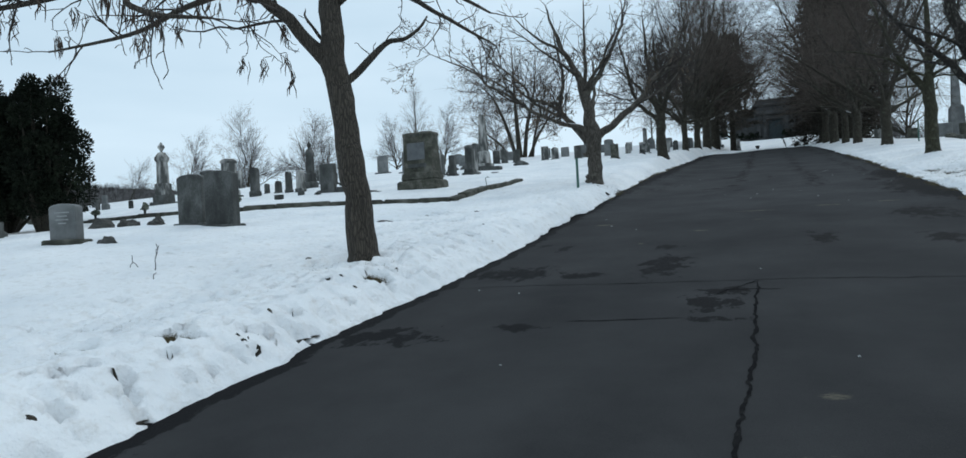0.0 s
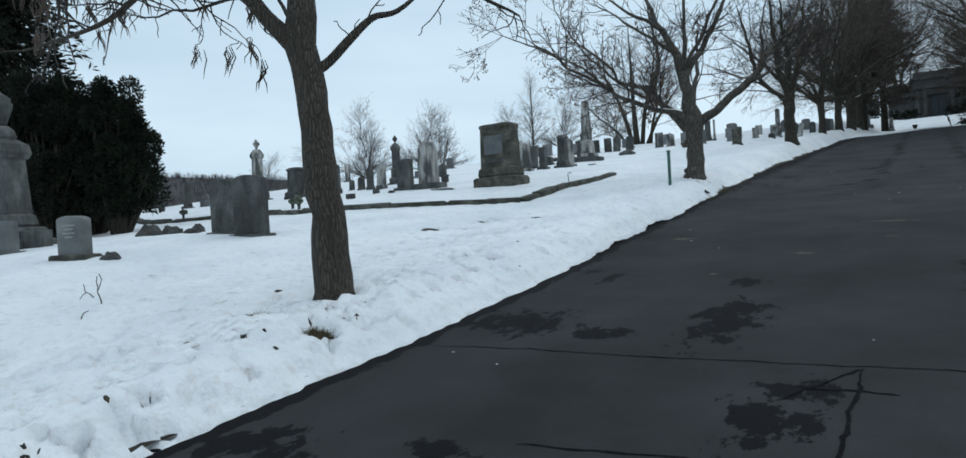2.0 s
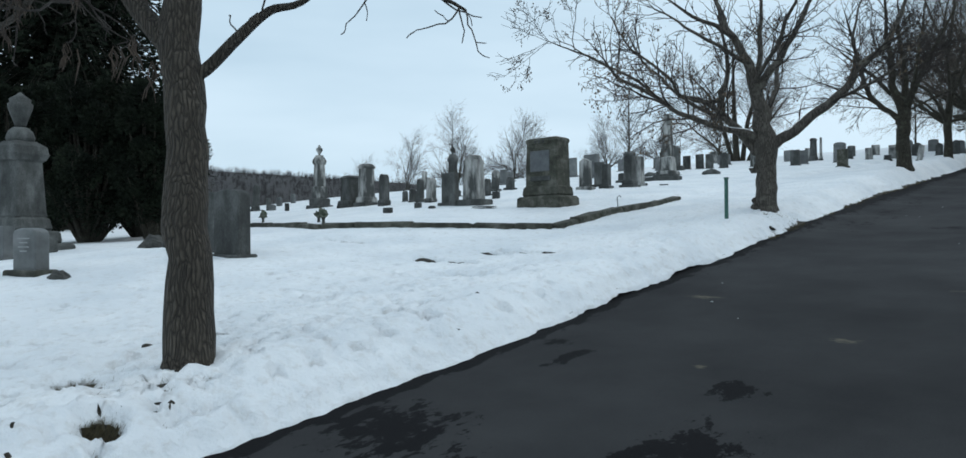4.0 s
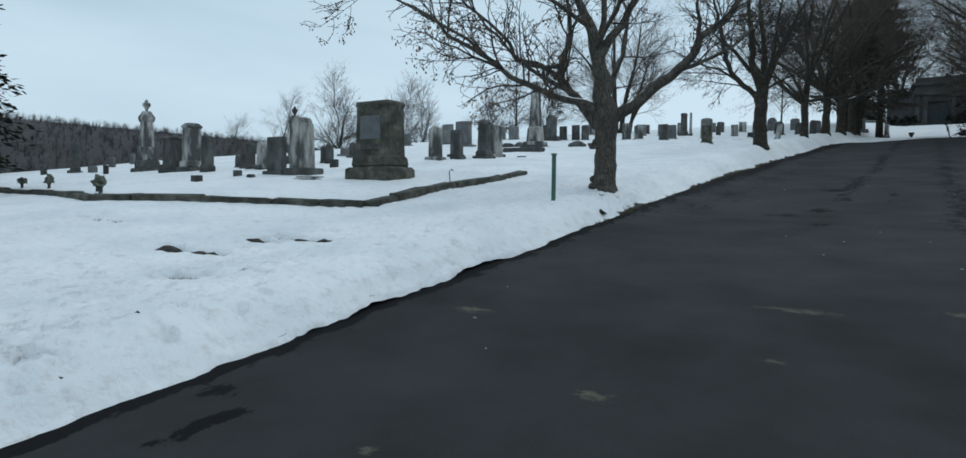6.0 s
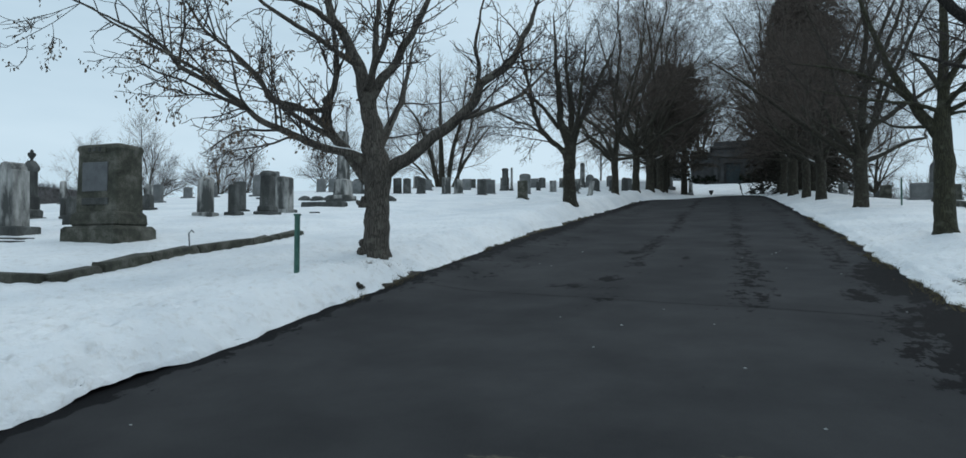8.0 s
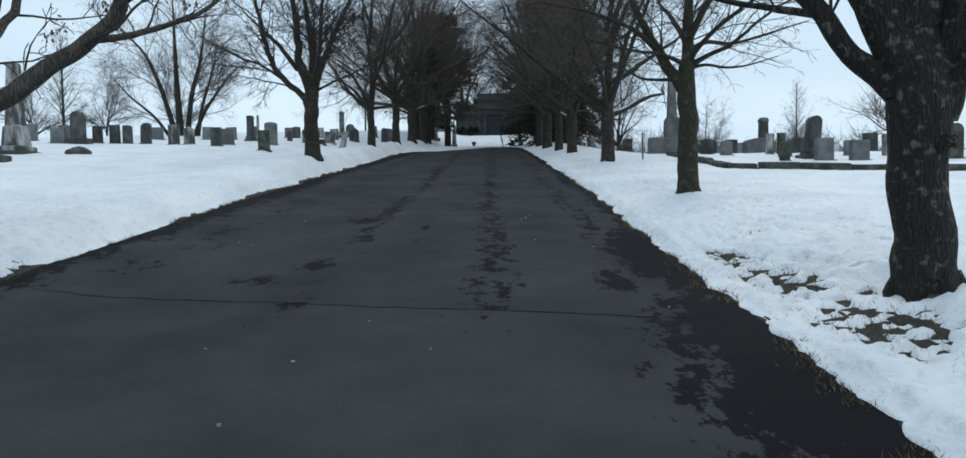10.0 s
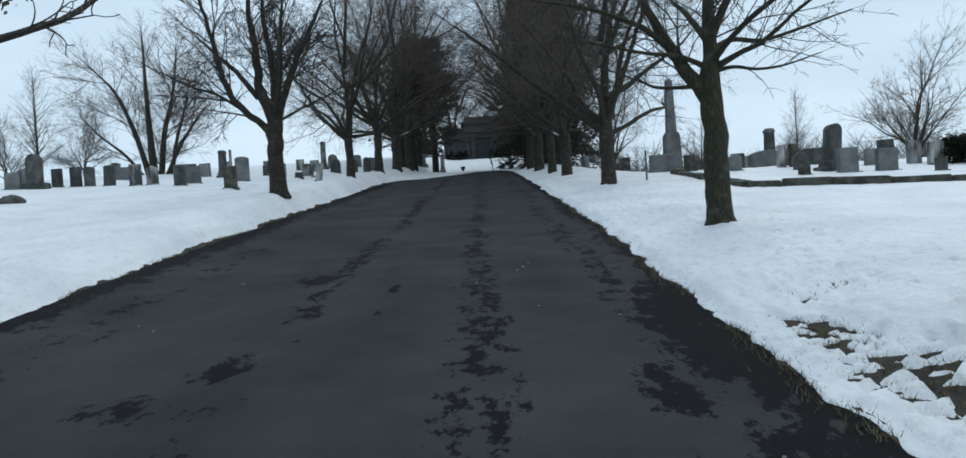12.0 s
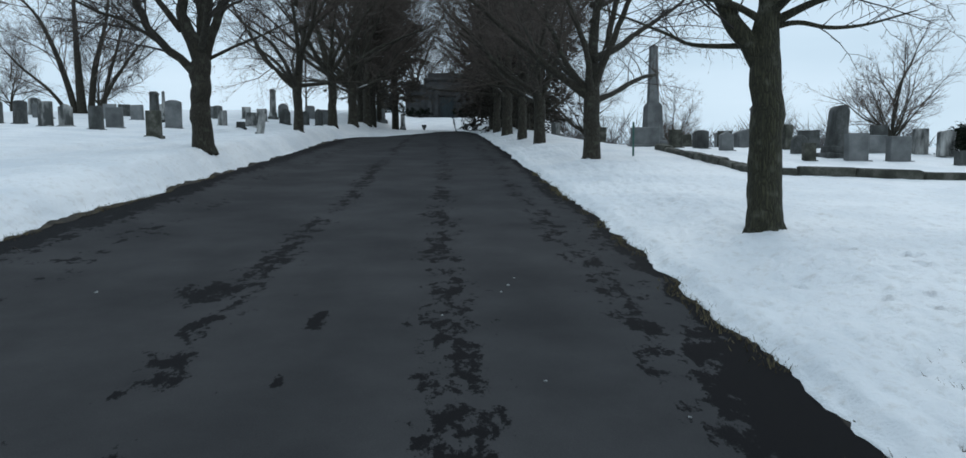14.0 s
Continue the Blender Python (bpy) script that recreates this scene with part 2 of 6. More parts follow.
    where = math_node("MAXIMUM", where, seep.outputs[0])
    damp = n.new("ShaderNodeMapRange")
    damp.inputs["From Min"].default_value, damp.inputs["From Max"].default_value = 0.58, 0.68
    l.new(math_node("MULTIPLY_ADD", math_node("SUBTRACT", blot, 0.5), 2.9, where), damp.inputs["Value"])
    mx = n.new("ShaderNodeMix")
    mx.data_type = "RGBA"
    mx.inputs[7].default_value = (0.008, 0.008, 0.009, 1)
    l.new(damp.outputs[0], mx.inputs["Factor"])
    # pale dusty scuffs
    mp2 = n.new("ShaderNodeMapping")
    mp2.inputs["Scale"].default_value = (1.6, 3.0, 1)
    l.new(co.outputs["Object"], mp2.inputs["Vector"])
    scuff = noise_tex(5.0, 8, mp2.outputs[0], 0.78)
    sc = n.new("ShaderNodeMapRange")
    sc.inputs["From Min"].default_value, sc.inputs["From Max"].default_value, sc.inputs["To Max"].default_value = 0.74, 0.95, 0.8
    dust = None
    for cx, cy, hx, hy in ((0.12, 12.9, 0.7, 0.22), (1.25, 13.2, 0.65, 0.2), (-2.35, 11.95, 0.45, 0.22), (0.15, 11.6, 0.2, 0.12), (-1.3, 9.5, 0.14, 0.1), (-0.6, 10.6, 0.3, 0.14), (2.2, 13.4, 0.5, 0.2), (0.5, 3.1, 0.3, 0.2), (0.6, 3.9, 0.2, 0.12)):
        one = math_node("MULTIPLY", band(x, cx, hx), band(y, cy, hy))
        dust = one if dust is None else math_node("MAXIMUM", dust, one)
    l.new(math_node("MULTIPLY_ADD", dust, 0.37, scuff), sc.inputs["Value"])
    mx0 = n.new("ShaderNodeMix")
    mx0.data_type = "RGBA"
    mx0.inputs[7].default_value = (0.15, 0.135, 0.10, 1)
    l.new(sc.outputs[0], mx0.inputs["Factor"])
    # the colour is paler along the upper stretch
    upper_tone = n.new("ShaderNodeMapRange")
    upper_tone.interpolation_type = "SMOOTHSTEP"
    upper_tone.inputs["From Min"].default_value, upper_tone.inputs["From Max"].default_value = 11.5, 14.5
    upper_tone.inputs["To Min"].default_value, upper_tone.inputs["To Max"].default_value = 1.0, 1.24
    l.new(y, upper_tone.inputs["Value"])
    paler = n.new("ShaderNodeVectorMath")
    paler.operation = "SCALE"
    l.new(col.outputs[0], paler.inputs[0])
    l.new(upper_tone.outputs[0], paler.inputs["Scale"])
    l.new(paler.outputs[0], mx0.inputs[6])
    l.new(mx0.outputs[2], mx.inputs[6])
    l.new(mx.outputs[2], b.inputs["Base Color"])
    rg = n.new("ShaderNodeMapRange")
    rg.inputs["To Min"].default_value, rg.inputs["To Max"].default_value = 0.95, 0.8
    l.new(damp.outputs[0], rg.inputs["Value"])
    l.new(rg.outputs[0], b.inputs["Roughness"])
    b.inputs["Specular IOR Level"].default_value = 0.06
    bp = n.new("ShaderNodeBump")
    bp.inputs["Strength"].default_value, bp.inputs["Distance"].default_value = 0.3, 0.006
    l.new(grit, bp.inputs["Height"])
    l.new(bp.outputs[0], b.inputs["Normal"])
    return m


SNOW = snow_material()
ASPHALT = asphalt_material()
TAR = surface("crack_filler", (0.008, 0.008, 0.009), (0.012, 0.012, 0.013), (0.02, 0.02, 0.02), 20, 90, 1.0)
TAR.node_tree.nodes["Principled BSDF"].inputs["Specular IOR Level"].default_value = 0.02
SOIL = surface("dead_grass_soil", (0.010, 0.009, 0.007), (0.024, 0.020, 0.014), (0.055, 0.045, 0.029), 4, 45, 0.95, 0.8)
STRAW = surface("dead_grass", (0.05, 0.042, 0.02), (0.11, 0.09, 0.045), (0.17, 0.14, 0.075), 3, 30, 0.9)
GRANITE = surface("grey_granite", (0.075, 0.08, 0.08), (0.125, 0.132, 0.132), (0.18, 0.185, 0.185), 2.2, 130, 0.7, 0.2, vary=0.5, bump_dist=0.006)
DARKSTONE = surface("dark_weathered_stone", (0.022, 0.024, 0.023), (0.053, 0.056, 0.053), (0.112, 0.117, 0.113), 3, 60, 0.88, 0.4, (1, 1, 0.5), vary=0.4, bump_dist=0.01)
MOSSY = surface("mossy_granite", (0.018, 0.020, 0.014), (0.048, 0.049, 0.037), (0.115, 0.113, 0.096), 4, 55, 0.92, 0.5, vary=0.3)
MARBLE = weathered("weathered_marble", (0.055, 0.058, 0.055), (0.46, 0.46, 0.44))
PLAQUE = surface("polished_panel", (0.06, 0.065, 0.07), (0.085, 0.092, 0.098), (0.11, 0.118, 0.124), 5, 80, 0.5, 0.05)
INSCRIBED = surface("cut_lettering", (0.2, 0.21, 0.21), (0.25, 0.26, 0.26), (0.3, 0.31, 0.31), 8, 80, 0.8, 0.1)
ROCK = surface("field_rock", (0.02, 0.021, 0.02), (0.045, 0.045, 0.042), (0.09, 0.088, 0.08), 6, 40, 0.9, 0.6)
BARK_A = bark("furrowed_bark", (0.014, 0.011, 0.008), (0.085, 0.072, 0.056), 9, 1.0)
BARK_B = bark("grey_maple_bark", (0.020, 0.017, 0.014), (0.118, 0.105, 0.088), 8, 0.9, (0.14, 0.132, 0.108))
BARK_D = bark("lichen_spotted_bark", (0.006, 0.005, 0.004), (0.026, 0.022, 0.017), 9, 1.0, (0.15, 0.147, 0.125), spot=13.0)
BARK_C = bark("mossy_bark", (0.012, 0.010, 0.007), (0.050, 0.044, 0.029), 9, 0.9, (0.075, 0.075, 0.055))
BARK_E = bark("moss_green_bark", (0.012, 0.012, 0.006), (0.052, 0.050, 0.026), 9, 0.9, (0.085, 0.085, 0.06))
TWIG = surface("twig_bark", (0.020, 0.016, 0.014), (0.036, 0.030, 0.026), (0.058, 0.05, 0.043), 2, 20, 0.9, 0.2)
TWIG_RED = surface("russet_twig_bark", (0.05, 0.038, 0.031), (0.085, 0.067, 0.055), (0.12, 0.098, 0.082), 2, 20, 0.9, 0.2)
TWIG_LANE = surface("brown_twig_bark", (0.040, 0.030, 0.024), (0.066, 0.051, 0.041), (0.095, 0.076, 0.063), 2, 20, 0.9, 0.2)
# twigs of the far trees: distance haze is painted in as paler grey
TWIG_HAZED = surface("haze_paled_twigs", (0.07, 0.065, 0.064), (0.10, 0.095, 0.094), (0.135, 0.13, 0.128), 0.3, 4, 0.95, 0.1)
WOODS = surface("bare_woods", (0.016, 0.014, 0.0145), (0.025, 0.0225, 0.023), (0.038, 0.035, 0.036), 0.06, 0.9, 0.95, 0.1, space="Object")
POD = surface("dry_seed_pods", (0.03, 0.021, 0.015), (0.055, 0.039, 0.028), (0.09, 0.066, 0.048), 6, 40, 0.8)
LEAF = surface("dry_leaves", (0.05, 0.036, 0.024), (0.095, 0.07, 0.047), (0.16, 0.12, 0.085), 3, 20, 0.85)
NEEDLE = surface("dark_needles", (0.004, 0.006, 0.004), (0.009, 0.013, 0.008), (0.02, 0.027, 0.016), 1.5, 12, 0.85)
NEEDLE.node_tree.nodes["Principled BSDF"].inputs["Specular IOR Level"].default_value = 0.12
NEEDLE_C = surface("russet_needles", (0.034, 0.029, 0.022), (0.06, 0.052, 0.04), (0.095, 0.082, 0.064), 1.2, 12, 0.9)
NEEDLE_B = surface("brownish_needles", (0.016, 0.015, 0.012), (0.030, 0.027, 0.021), (0.05, 0.045, 0.036), 1.2, 12, 0.85)
NEEDLE_B.node_tree.nodes["Principled BSDF"].inputs["Specular IOR Level"].default_value = 0.15
GREEN_PAINT = surface("green_painted_steel", (0.012, 0.06, 0.045), (0.02, 0.085, 0.066), (0.04, 0.12, 0.09), 9, 60, 0.5, 0.1)
STEEL = surface("dull_steel", (0.10, 0.11, 0.11), (0.16, 0.17, 0.17), (0.24, 0.25, 0.25), 12, 80, 0.5, 0.1)
# mausoleum stone: the shade of the trees around it is painted into the colour
LIMESTONE = surface("shade_dark_limestone", (0.022, 0.023, 0.024), (0.042, 0.044, 0.045), (0.075, 0.077, 0.079), 0.5, 14, 0.85, 0.2)
BRONZE = surface("blue_green_bronze", (0.006, 0.012, 0.015), (0.010, 0.021, 0.026), (0.018, 0.036, 0.042), 3, 30, 0.55, 0.2)
RECESS = surface("dark_recess", (0.01, 0.011, 0.013), (0.016, 0.017, 0.02), (0.024, 0.025, 0.028), 3, 30, 0.8)
FLOWER = surface("faded_wreath", (0.03, 0.05, 0.03), (0.07, 0.085, 0.06), (0.2, 0.19, 0.17), 25, 60, 0.9)


# ---- shapes ----
def mesh_of(name, verts, faces, material, smooth=False):
    me = bpy.data.meshes.new(name)
    me.from_pydata(verts, [], faces)
    me.materials.append(material)
    if smooth:
        me.polygons.foreach_set("use_smooth", [True] * len(me.polygons))
    me.update()
    return me


def part(name, shape, material, parent, label="", smooth=False, at=None):
    ob = new(name, mesh_of(name, shape[0], shape[1], material, smooth))
    ob.parent = parent
    if at is not None:
        ob.matrix_basis = at
    return tagged(ob, label)


def thing(name, x, y, z, turn, label, category, group="", tilt=(0, 0)):
    ob = new(name)
    ob.empty_display_size = 0.2
    ob.matrix_basis = pose(x, y, z, tilt[0], tilt[1], turn)
    return tagged(ob, label, category, group)


def loft(rings, chamfer=0.02, rough=0.0, seed=0):
    """A closed solid from chamfered rectangles (height, width, depth), bottom to top."""
    rng = random.Random(seed)
    V, F = [], []
    for z, w, d in rings:
        c = min(chamfer, w * 0.3, d * 0.3)
        a, b = w / 2, d / 2
        for px, py in ((-a + c, -b), (a - c, -b), (a, -b + c), (a, b - c), (a - c, b), (-a + c, b), (-a, b - c), (-a, -b + c)):
            V.append((px + rng.uniform(-rough, rough), py + rng.uniform(-rough, rough), z + rng.uniform(-rough, rough)))
    for k in range(len(rings) - 1):
        for i in range(8):
            j = (i + 1) % 8
            F.append((k * 8 + i, k * 8 + j, k * 8 + 8 + j, k * 8 + 8 + i))
    F.append(tuple(range(7, -1, -1)))
    F.append(tuple(range(len(V) - 8, len(V))))
    return V, F


def block(w, d, z0, z1, bevel=0.02, taper=1.0, rough=0.0, seed=0):
    return loft([(z0, w - bevel, d - bevel), (z0 + bevel, w, d), (z1 - bevel, w * taper, d * taper), (z1, (w - bevel * 2) * taper, (d - bevel * 2) * taper)], bevel, rough, seed)


def slab(w, d, z0, z1, top="round", bevel=0.015, taper=1.0):
    """An upright tablet; top: round, flat, arch (shallow), gable or serpentine."""
    a = w / 2
    side = [(-a, z0), (a, z0)]
    b = a * taper
    if top == "round":
        up = [(b * math.cos(radians(k * 15)), z1 - b + b * math.sin(radians(k * 15))) for k in range(13)]
    elif top == "arch":
        rise = w * 0.16
        up = [(b * math.cos(radians(k * 180 / 10)), z1 - rise + rise * math.sin(radians(k * 180 / 10))) for k in range(11)]
    elif top == "gable":
        up = [(b, z1 - w * 0.25), (0, z1), (-b, z1 - w * 0.25)]
    elif top == "shoulder":
        up = [(b, z1 - w * 0.3), (b * 0.8, z1 - w * 0.27)] + [(b * 0.78 * math.cos(radians(k * 20)), z1 - w * 0.27 + w * 0.27 * math.sin(radians(k * 20))) for k in range(10)] + [(-b * 0.8, z1 - w * 0.27), (-b, z1 - w * 0.3)]
    else:
        up = [(b, z1), (-b, z1)]
    out = side + up
    n = len(out)
    cx, cz = 0, (z0 + z1) / 2
    inset = lambda s: [(px - math.copysign(min(s, abs(px)), px) if abs(px) > 1e-6 else px, pz - (s if pz > cz else -s * 0.2)) for px, pz in out]
    inner = inset(bevel)
    V = [(px, -d / 2, pz) for px, pz in inner] + [(px, -d / 2 + bevel, pz) for px, pz in out]
    V += [(px, d / 2 - bevel, pz) for px, pz in out] + [(px, d / 2, pz) for px, pz in inner]
    F = [tuple(range(n)), tuple(range(4 * n - 1, 3 * n - 1, -1))]
    for k in range(3):
        for i in range(n):
            j = (i + 1) % n
            F.append((k * n + i, k * n + n + i, k * n + n + j, k * n + j))
    return V, F


def lathe(profile, sides=12):
    V, F = [], []
    for r, z in profile:
        for i in range(sides):
            a = 2 * math.pi * i / sides
            V.append((r * math.cos(a), r * math.sin(a), z))
    for k in range(len(profile) - 1):
        for i in range(sides):
            j = (i + 1) % sides
            F.append((k * sides + i, k * sides + j, k * sides + sides + j, k * sides + sides + i))
    F.append(tuple(range(sides - 1, -1, -1)))
    F.append(tuple(range(len(V) - sides, len(V))))
    return V, F


def tube(shape, pts, radii, sides, capped=True):
    """Adds a tapering tube along pts to the shape (verts, faces)."""
    V, F = shape
    start = len(V)
    ref = Vector((0.31, 0.53, 0.79))
    for i, p in enumerate(pts):
        d = (pts[min(i + 1, len(pts) - 1)] - pts[max(i - 1, 0)])
        d = d.normalized() if d.length > 1e-9 else Vector((0, 0, 1))
        u = d.cross(ref)
        u = u.normalized() if u.length > 1e-6 else Vector((1, 0, 0))
        w = d.cross(u)
        for k in range(sides):
            a = 2 * math.pi * k / sides
            V.append(p + (u * math.cos(a) + w * math.sin(a)) * radii[i])
    for i in range(len(pts) - 1):
        for k in range(sides):
            j = (k + 1) % sides
            a = start + i * sides
            F.append((a + k, a + j, a + sides + j, a + sides + k))
    if capped:
        F.append(tuple(start + k for k in range(sides - 1, -1, -1)))
        F.append(tuple(range(len(V) - sides, len(V))))


def spike(shape, a, b, r):
    """Adds a thin three-sided twig that runs to a point."""
    V, F = shape
    i = len(V)
    d = b - a
    u = d.cross(Vector((0.31, 0.53, 0.79)))
    u = u.normalized() * r if u.length > 1e-6 else Vector((r, 0, 0))
    w = d.normalized().cross(u)
    V.extend((a + u, a - u * 0.5 + w * 0.87, a - u * 0.5 - w * 0.87, b))
    F.extend(((i, i + 1, i + 3), (i + 1, i + 2, i + 3), (i + 2, i, i + 3)))


def lump(rx, ry, rz, seed, rough=0.18, rings=6, sides=9):
    """An uneven stone or clod, flat underneath."""
    V, F = [], []
    for i in range(rings + 1):
        th = math.pi * 0.62 * i / rings
        for k in range(sides):
            a = 2 * math.pi * k / sides
            q = Vector((math.sin(th) * math.cos(a), math.sin(th) * math.sin(a), math.cos(th)))
            s = 1 + rough * noise.noise(q * 1.7 + Vector((seed * 3.1, seed * 1.7, 0)))* 2
            V.append((q.x * rx * s, q.y * ry * s, (q.z + 0.3) * rz * s))
    for i in range(rings):
        for k in range(sides):
            j = (k + 1) % sides
            F.append((i * sides + k, (i + 1) * sides + k, (i + 1) * sides + j, i * sides + j))
    F.append(tuple(range(len(V) - sides, len(V))))
    return V, F


# ---- terrain ----
def ease(a, b, x):
    t = min(max((x - a) / (b - a), 0.0), 1.0)
    return t * t * (3 - 2 * t)


def slope(y):
    """Height of the hillside along the lane."""
    if y > 118:
        return 0.1075 * 118 - 0.03
    if y < -25:
        return -2.72 + (y + 25) * 0.03
    return 0.1075 * y - 0.03


def sag(y):
    """How far the lane's crest drops under the straight slope."""
    d = y - 42
    if d < 0:
        return 0.0
    return (0.00042 * d * d if d < 45 else 0.85) * (1 - ease(92, 112, y))


def lot_left(x, y):
    """1 inside the kerbed plot on the left, 0 outside it."""
    front = 15.7 + (x + 7.2) * 0.42 if x > -12 else 13.7 - (x + 12) * 0.25
    return ease(0.0, 0.35, y - front) * ease(0.0, 0.35, -7.3 - x)


def lift(x, y):
    """The lane's left side banks up a little on the upper stretch."""
    return 0.13 * ease(2.0, 3.5, -x) * ease(10, 22, y)


def height(x, y):
    z = slope(y)
    if x < -2.6:
        lo = 3.0 + 0.55 * ease(10, 26, y)
        z += (0.25 + 0.22 * ease(20, 34, y)) * ease(lo, lo + 0.75, -x) + 0.38 * ease(4.6, 12, -x) + lift(x, y)
        z += 0.10 * lot_left(x, y) - 0.10 * ease(9.5, 12, y) * (1 - ease(15.7, 18, y)) * ease(4.2, 6, -x)
        z -= sag(y) * (1 - ease(4, 8, -x))
        far = -x
        z -= 0.27 * ease(21, 28, y) * (1 - ease(62, 80, y)) * ease(4.6, 8.5, far) * (1 - ease(16, 22, far))
        z -= 0.18 * ease(13, 23, far) * ease(8, 16, y) * (1 - ease(40, 55, y))
        z += -9.0 * ease(34, 120, far) + 28.0 * ease(120, 340, far) * ease(0.55, 1.1, far / (abs(y) + 1))
    elif x > 4.0:
        z += 0.16 * ease(4, 5.2, x) - 0.06 * ease(6, 13, x) - sag(y) * (1 - ease(5, 9, x))
        z -= 7.0 * ease(45, 160, x) + 0.095 * min(max(0.0, y - 41), 70.0) * ease(6.5, 11, x) * (1 - ease(95, 112, y) * (1 - ease(14, 24, x)))
    else:
        z += lift(x, y) - sag(y)
    z -= 0.2 * math.exp(-((x + 11) / 3.2) ** 2 / 2 - ((y - 19) / 2.3) ** 2 / 2)
    return z


def edge_left(y):
    e = -3.08 - 0.2 * ease(8, 14, y) - 0.34 * ease(16, 26, y) + 4.2 * ease(48, 70, y) + 2.0 * ease(70, 84, y)
    return e + 0.09 * noise.noise((0, y * 0.7, 3.3)) + 0.06 * noise.noise((4, y * 2.3, 1.3)) + 0.04 * noise.noise((9, y * 5.0, 8.3)) + 0.022 * noise.noise((13, y * 13.0, 2.3))


def edge_right(y):
    e = 3.3 + 0.3 * ease(14, 27, y) + 0.12 * ease(12, 15, y) * (1 - ease(17, 21, y)) - 0.9 * ease(64, 92, y)
    return e + 0.10 * noise.noise((20, y * 0.6, 3.3)) + 0.07 * noise.noise((24, y * 2.1, 1.3)) + 0.045 * noise.noise((29, y * 5.0, 8.3)) + 0.025 * noise.noise((33, y * 13.0, 2.3))


# bare, trodden or melted patches: x, y, half width, half length, depth
BARE = ((-4.1, 6.75, 0.55, 0.35, 0.75), (-3.6, 18.6, 0.5, 0.45, 0.7), (4.2, 16.9, 0.45, 0.8, 1.15), (4.7, 17.6, 0.3, 0.3, 0.8), (4.1, 18.4, 0.42, 0.7, 1.3), (3.98, 19.5, 0.28, 0.55, 1.2),
        (-6.2, 12.82, 0.28, 0.12, 1.6), (-5.9, 13.15, 0.36, 0.11, 1.6), (-5.35, 13.05, 0.34, 0.11, 1.6), (-6.65, 11.9, 0.34, 0.12, 1.5), (-6.15, 11.98, 0.3, 0.11, 1.7), (-9.6, 12.6, 0.6, 0.2, 0.9), (-5.0, 10.9, 0.3, 0.16, 1.3), (-4.6, 4.7, 0.7, 0.9, 0.62), (4.55, 20.6, 0.4, 0.4, 0.8),
        (-4.0, 18.2, 0.7, 0.35, 0.62), (-13.4, 10.6, 1.6, 0.7, 0.9), (-3.75, 3.75, 0.16, 0.12, 1.9), (-4.5, 6.35, 0.18, 0.12, 1.3), (-3.5, 6.2, 0.12, 0.1, 1.2), (-4.2, 3.3, 0.2, 0.12, 1.3), (-5.2, 8.9, 0.12, 0.09, 1.2))


# footprints and thaw pits in the snow, filed by quarter-metre cells
PITS = {}
pit_rng = random.Random(8)
for x0, x1, y0, y1, n, deep in ((-3.8, -3.12, 2.2, 5.0, 60, 0.09), (-4.5, -3.3, 5.4, 7.4, 50, 0.08), (-4.8, -3.4, 7.2, 9.4, 50, 0.07), (-5.6, -3.3, 3.4, 8.4, 90, 0.05), (-6.2, -3.3, 8.5, 16.5, 130, 0.045), (4.0, 6.4, 18.5, 23.5, 60, 0.05), (3.9, 5.6, 14.5, 18.5, 30, 0.07), (-5, -3.4, 16.5, 22, 30, 0.05), (-8.0, -4.6, 3.5, 12.0, 120, 0.05), (-7.5, -3.4, 9.0, 17.0, 110, 0.05), (-4.6, -3.2, 2.3, 7.0, 60, 0.085)):
    for _ in range(n):
        px, py = pit_rng.uniform(x0, x1), pit_rng.uniform(y0, y1)
        pit = (px, py, pit_rng.uniform(0.035, 0.075), pit_rng.uniform(0.03, 0.06), pit_rng.choice((0.6, 0.8, 1.4, 2.4)) * deep)
        for cx in (-1, 0, 1):
            for cy in (-1, 0, 1):
                PITS.setdefault((math.floor(px * 4) + cx, math.floor(py * 4) + cy), []).append(pit)


def turf(x, y):
    """How far tussocks of turf stand up under the thin snow below the plot."""
    if -7.2 < x < -4.9 and 11.5 < y < 13.6:
        return bare_here(x, y) * (0.05 + 0.10 * noise.noise((x * 7, y * 14, 3)))
    return 0.0


def bare_here(x, y):
    """How far a bare patch reaches here, 0 to 1."""
    return max([0.0] + [ease(0.0, 0.3, 1 - math.hypot((x - cx) / (hx * 1.6), (y - cy) / (hy * 1.6))) for cx, cy, hx, hy, s in BARE if abs(x - cx) < hx * 1.6 and abs(y - cy) < hy * 1.6])


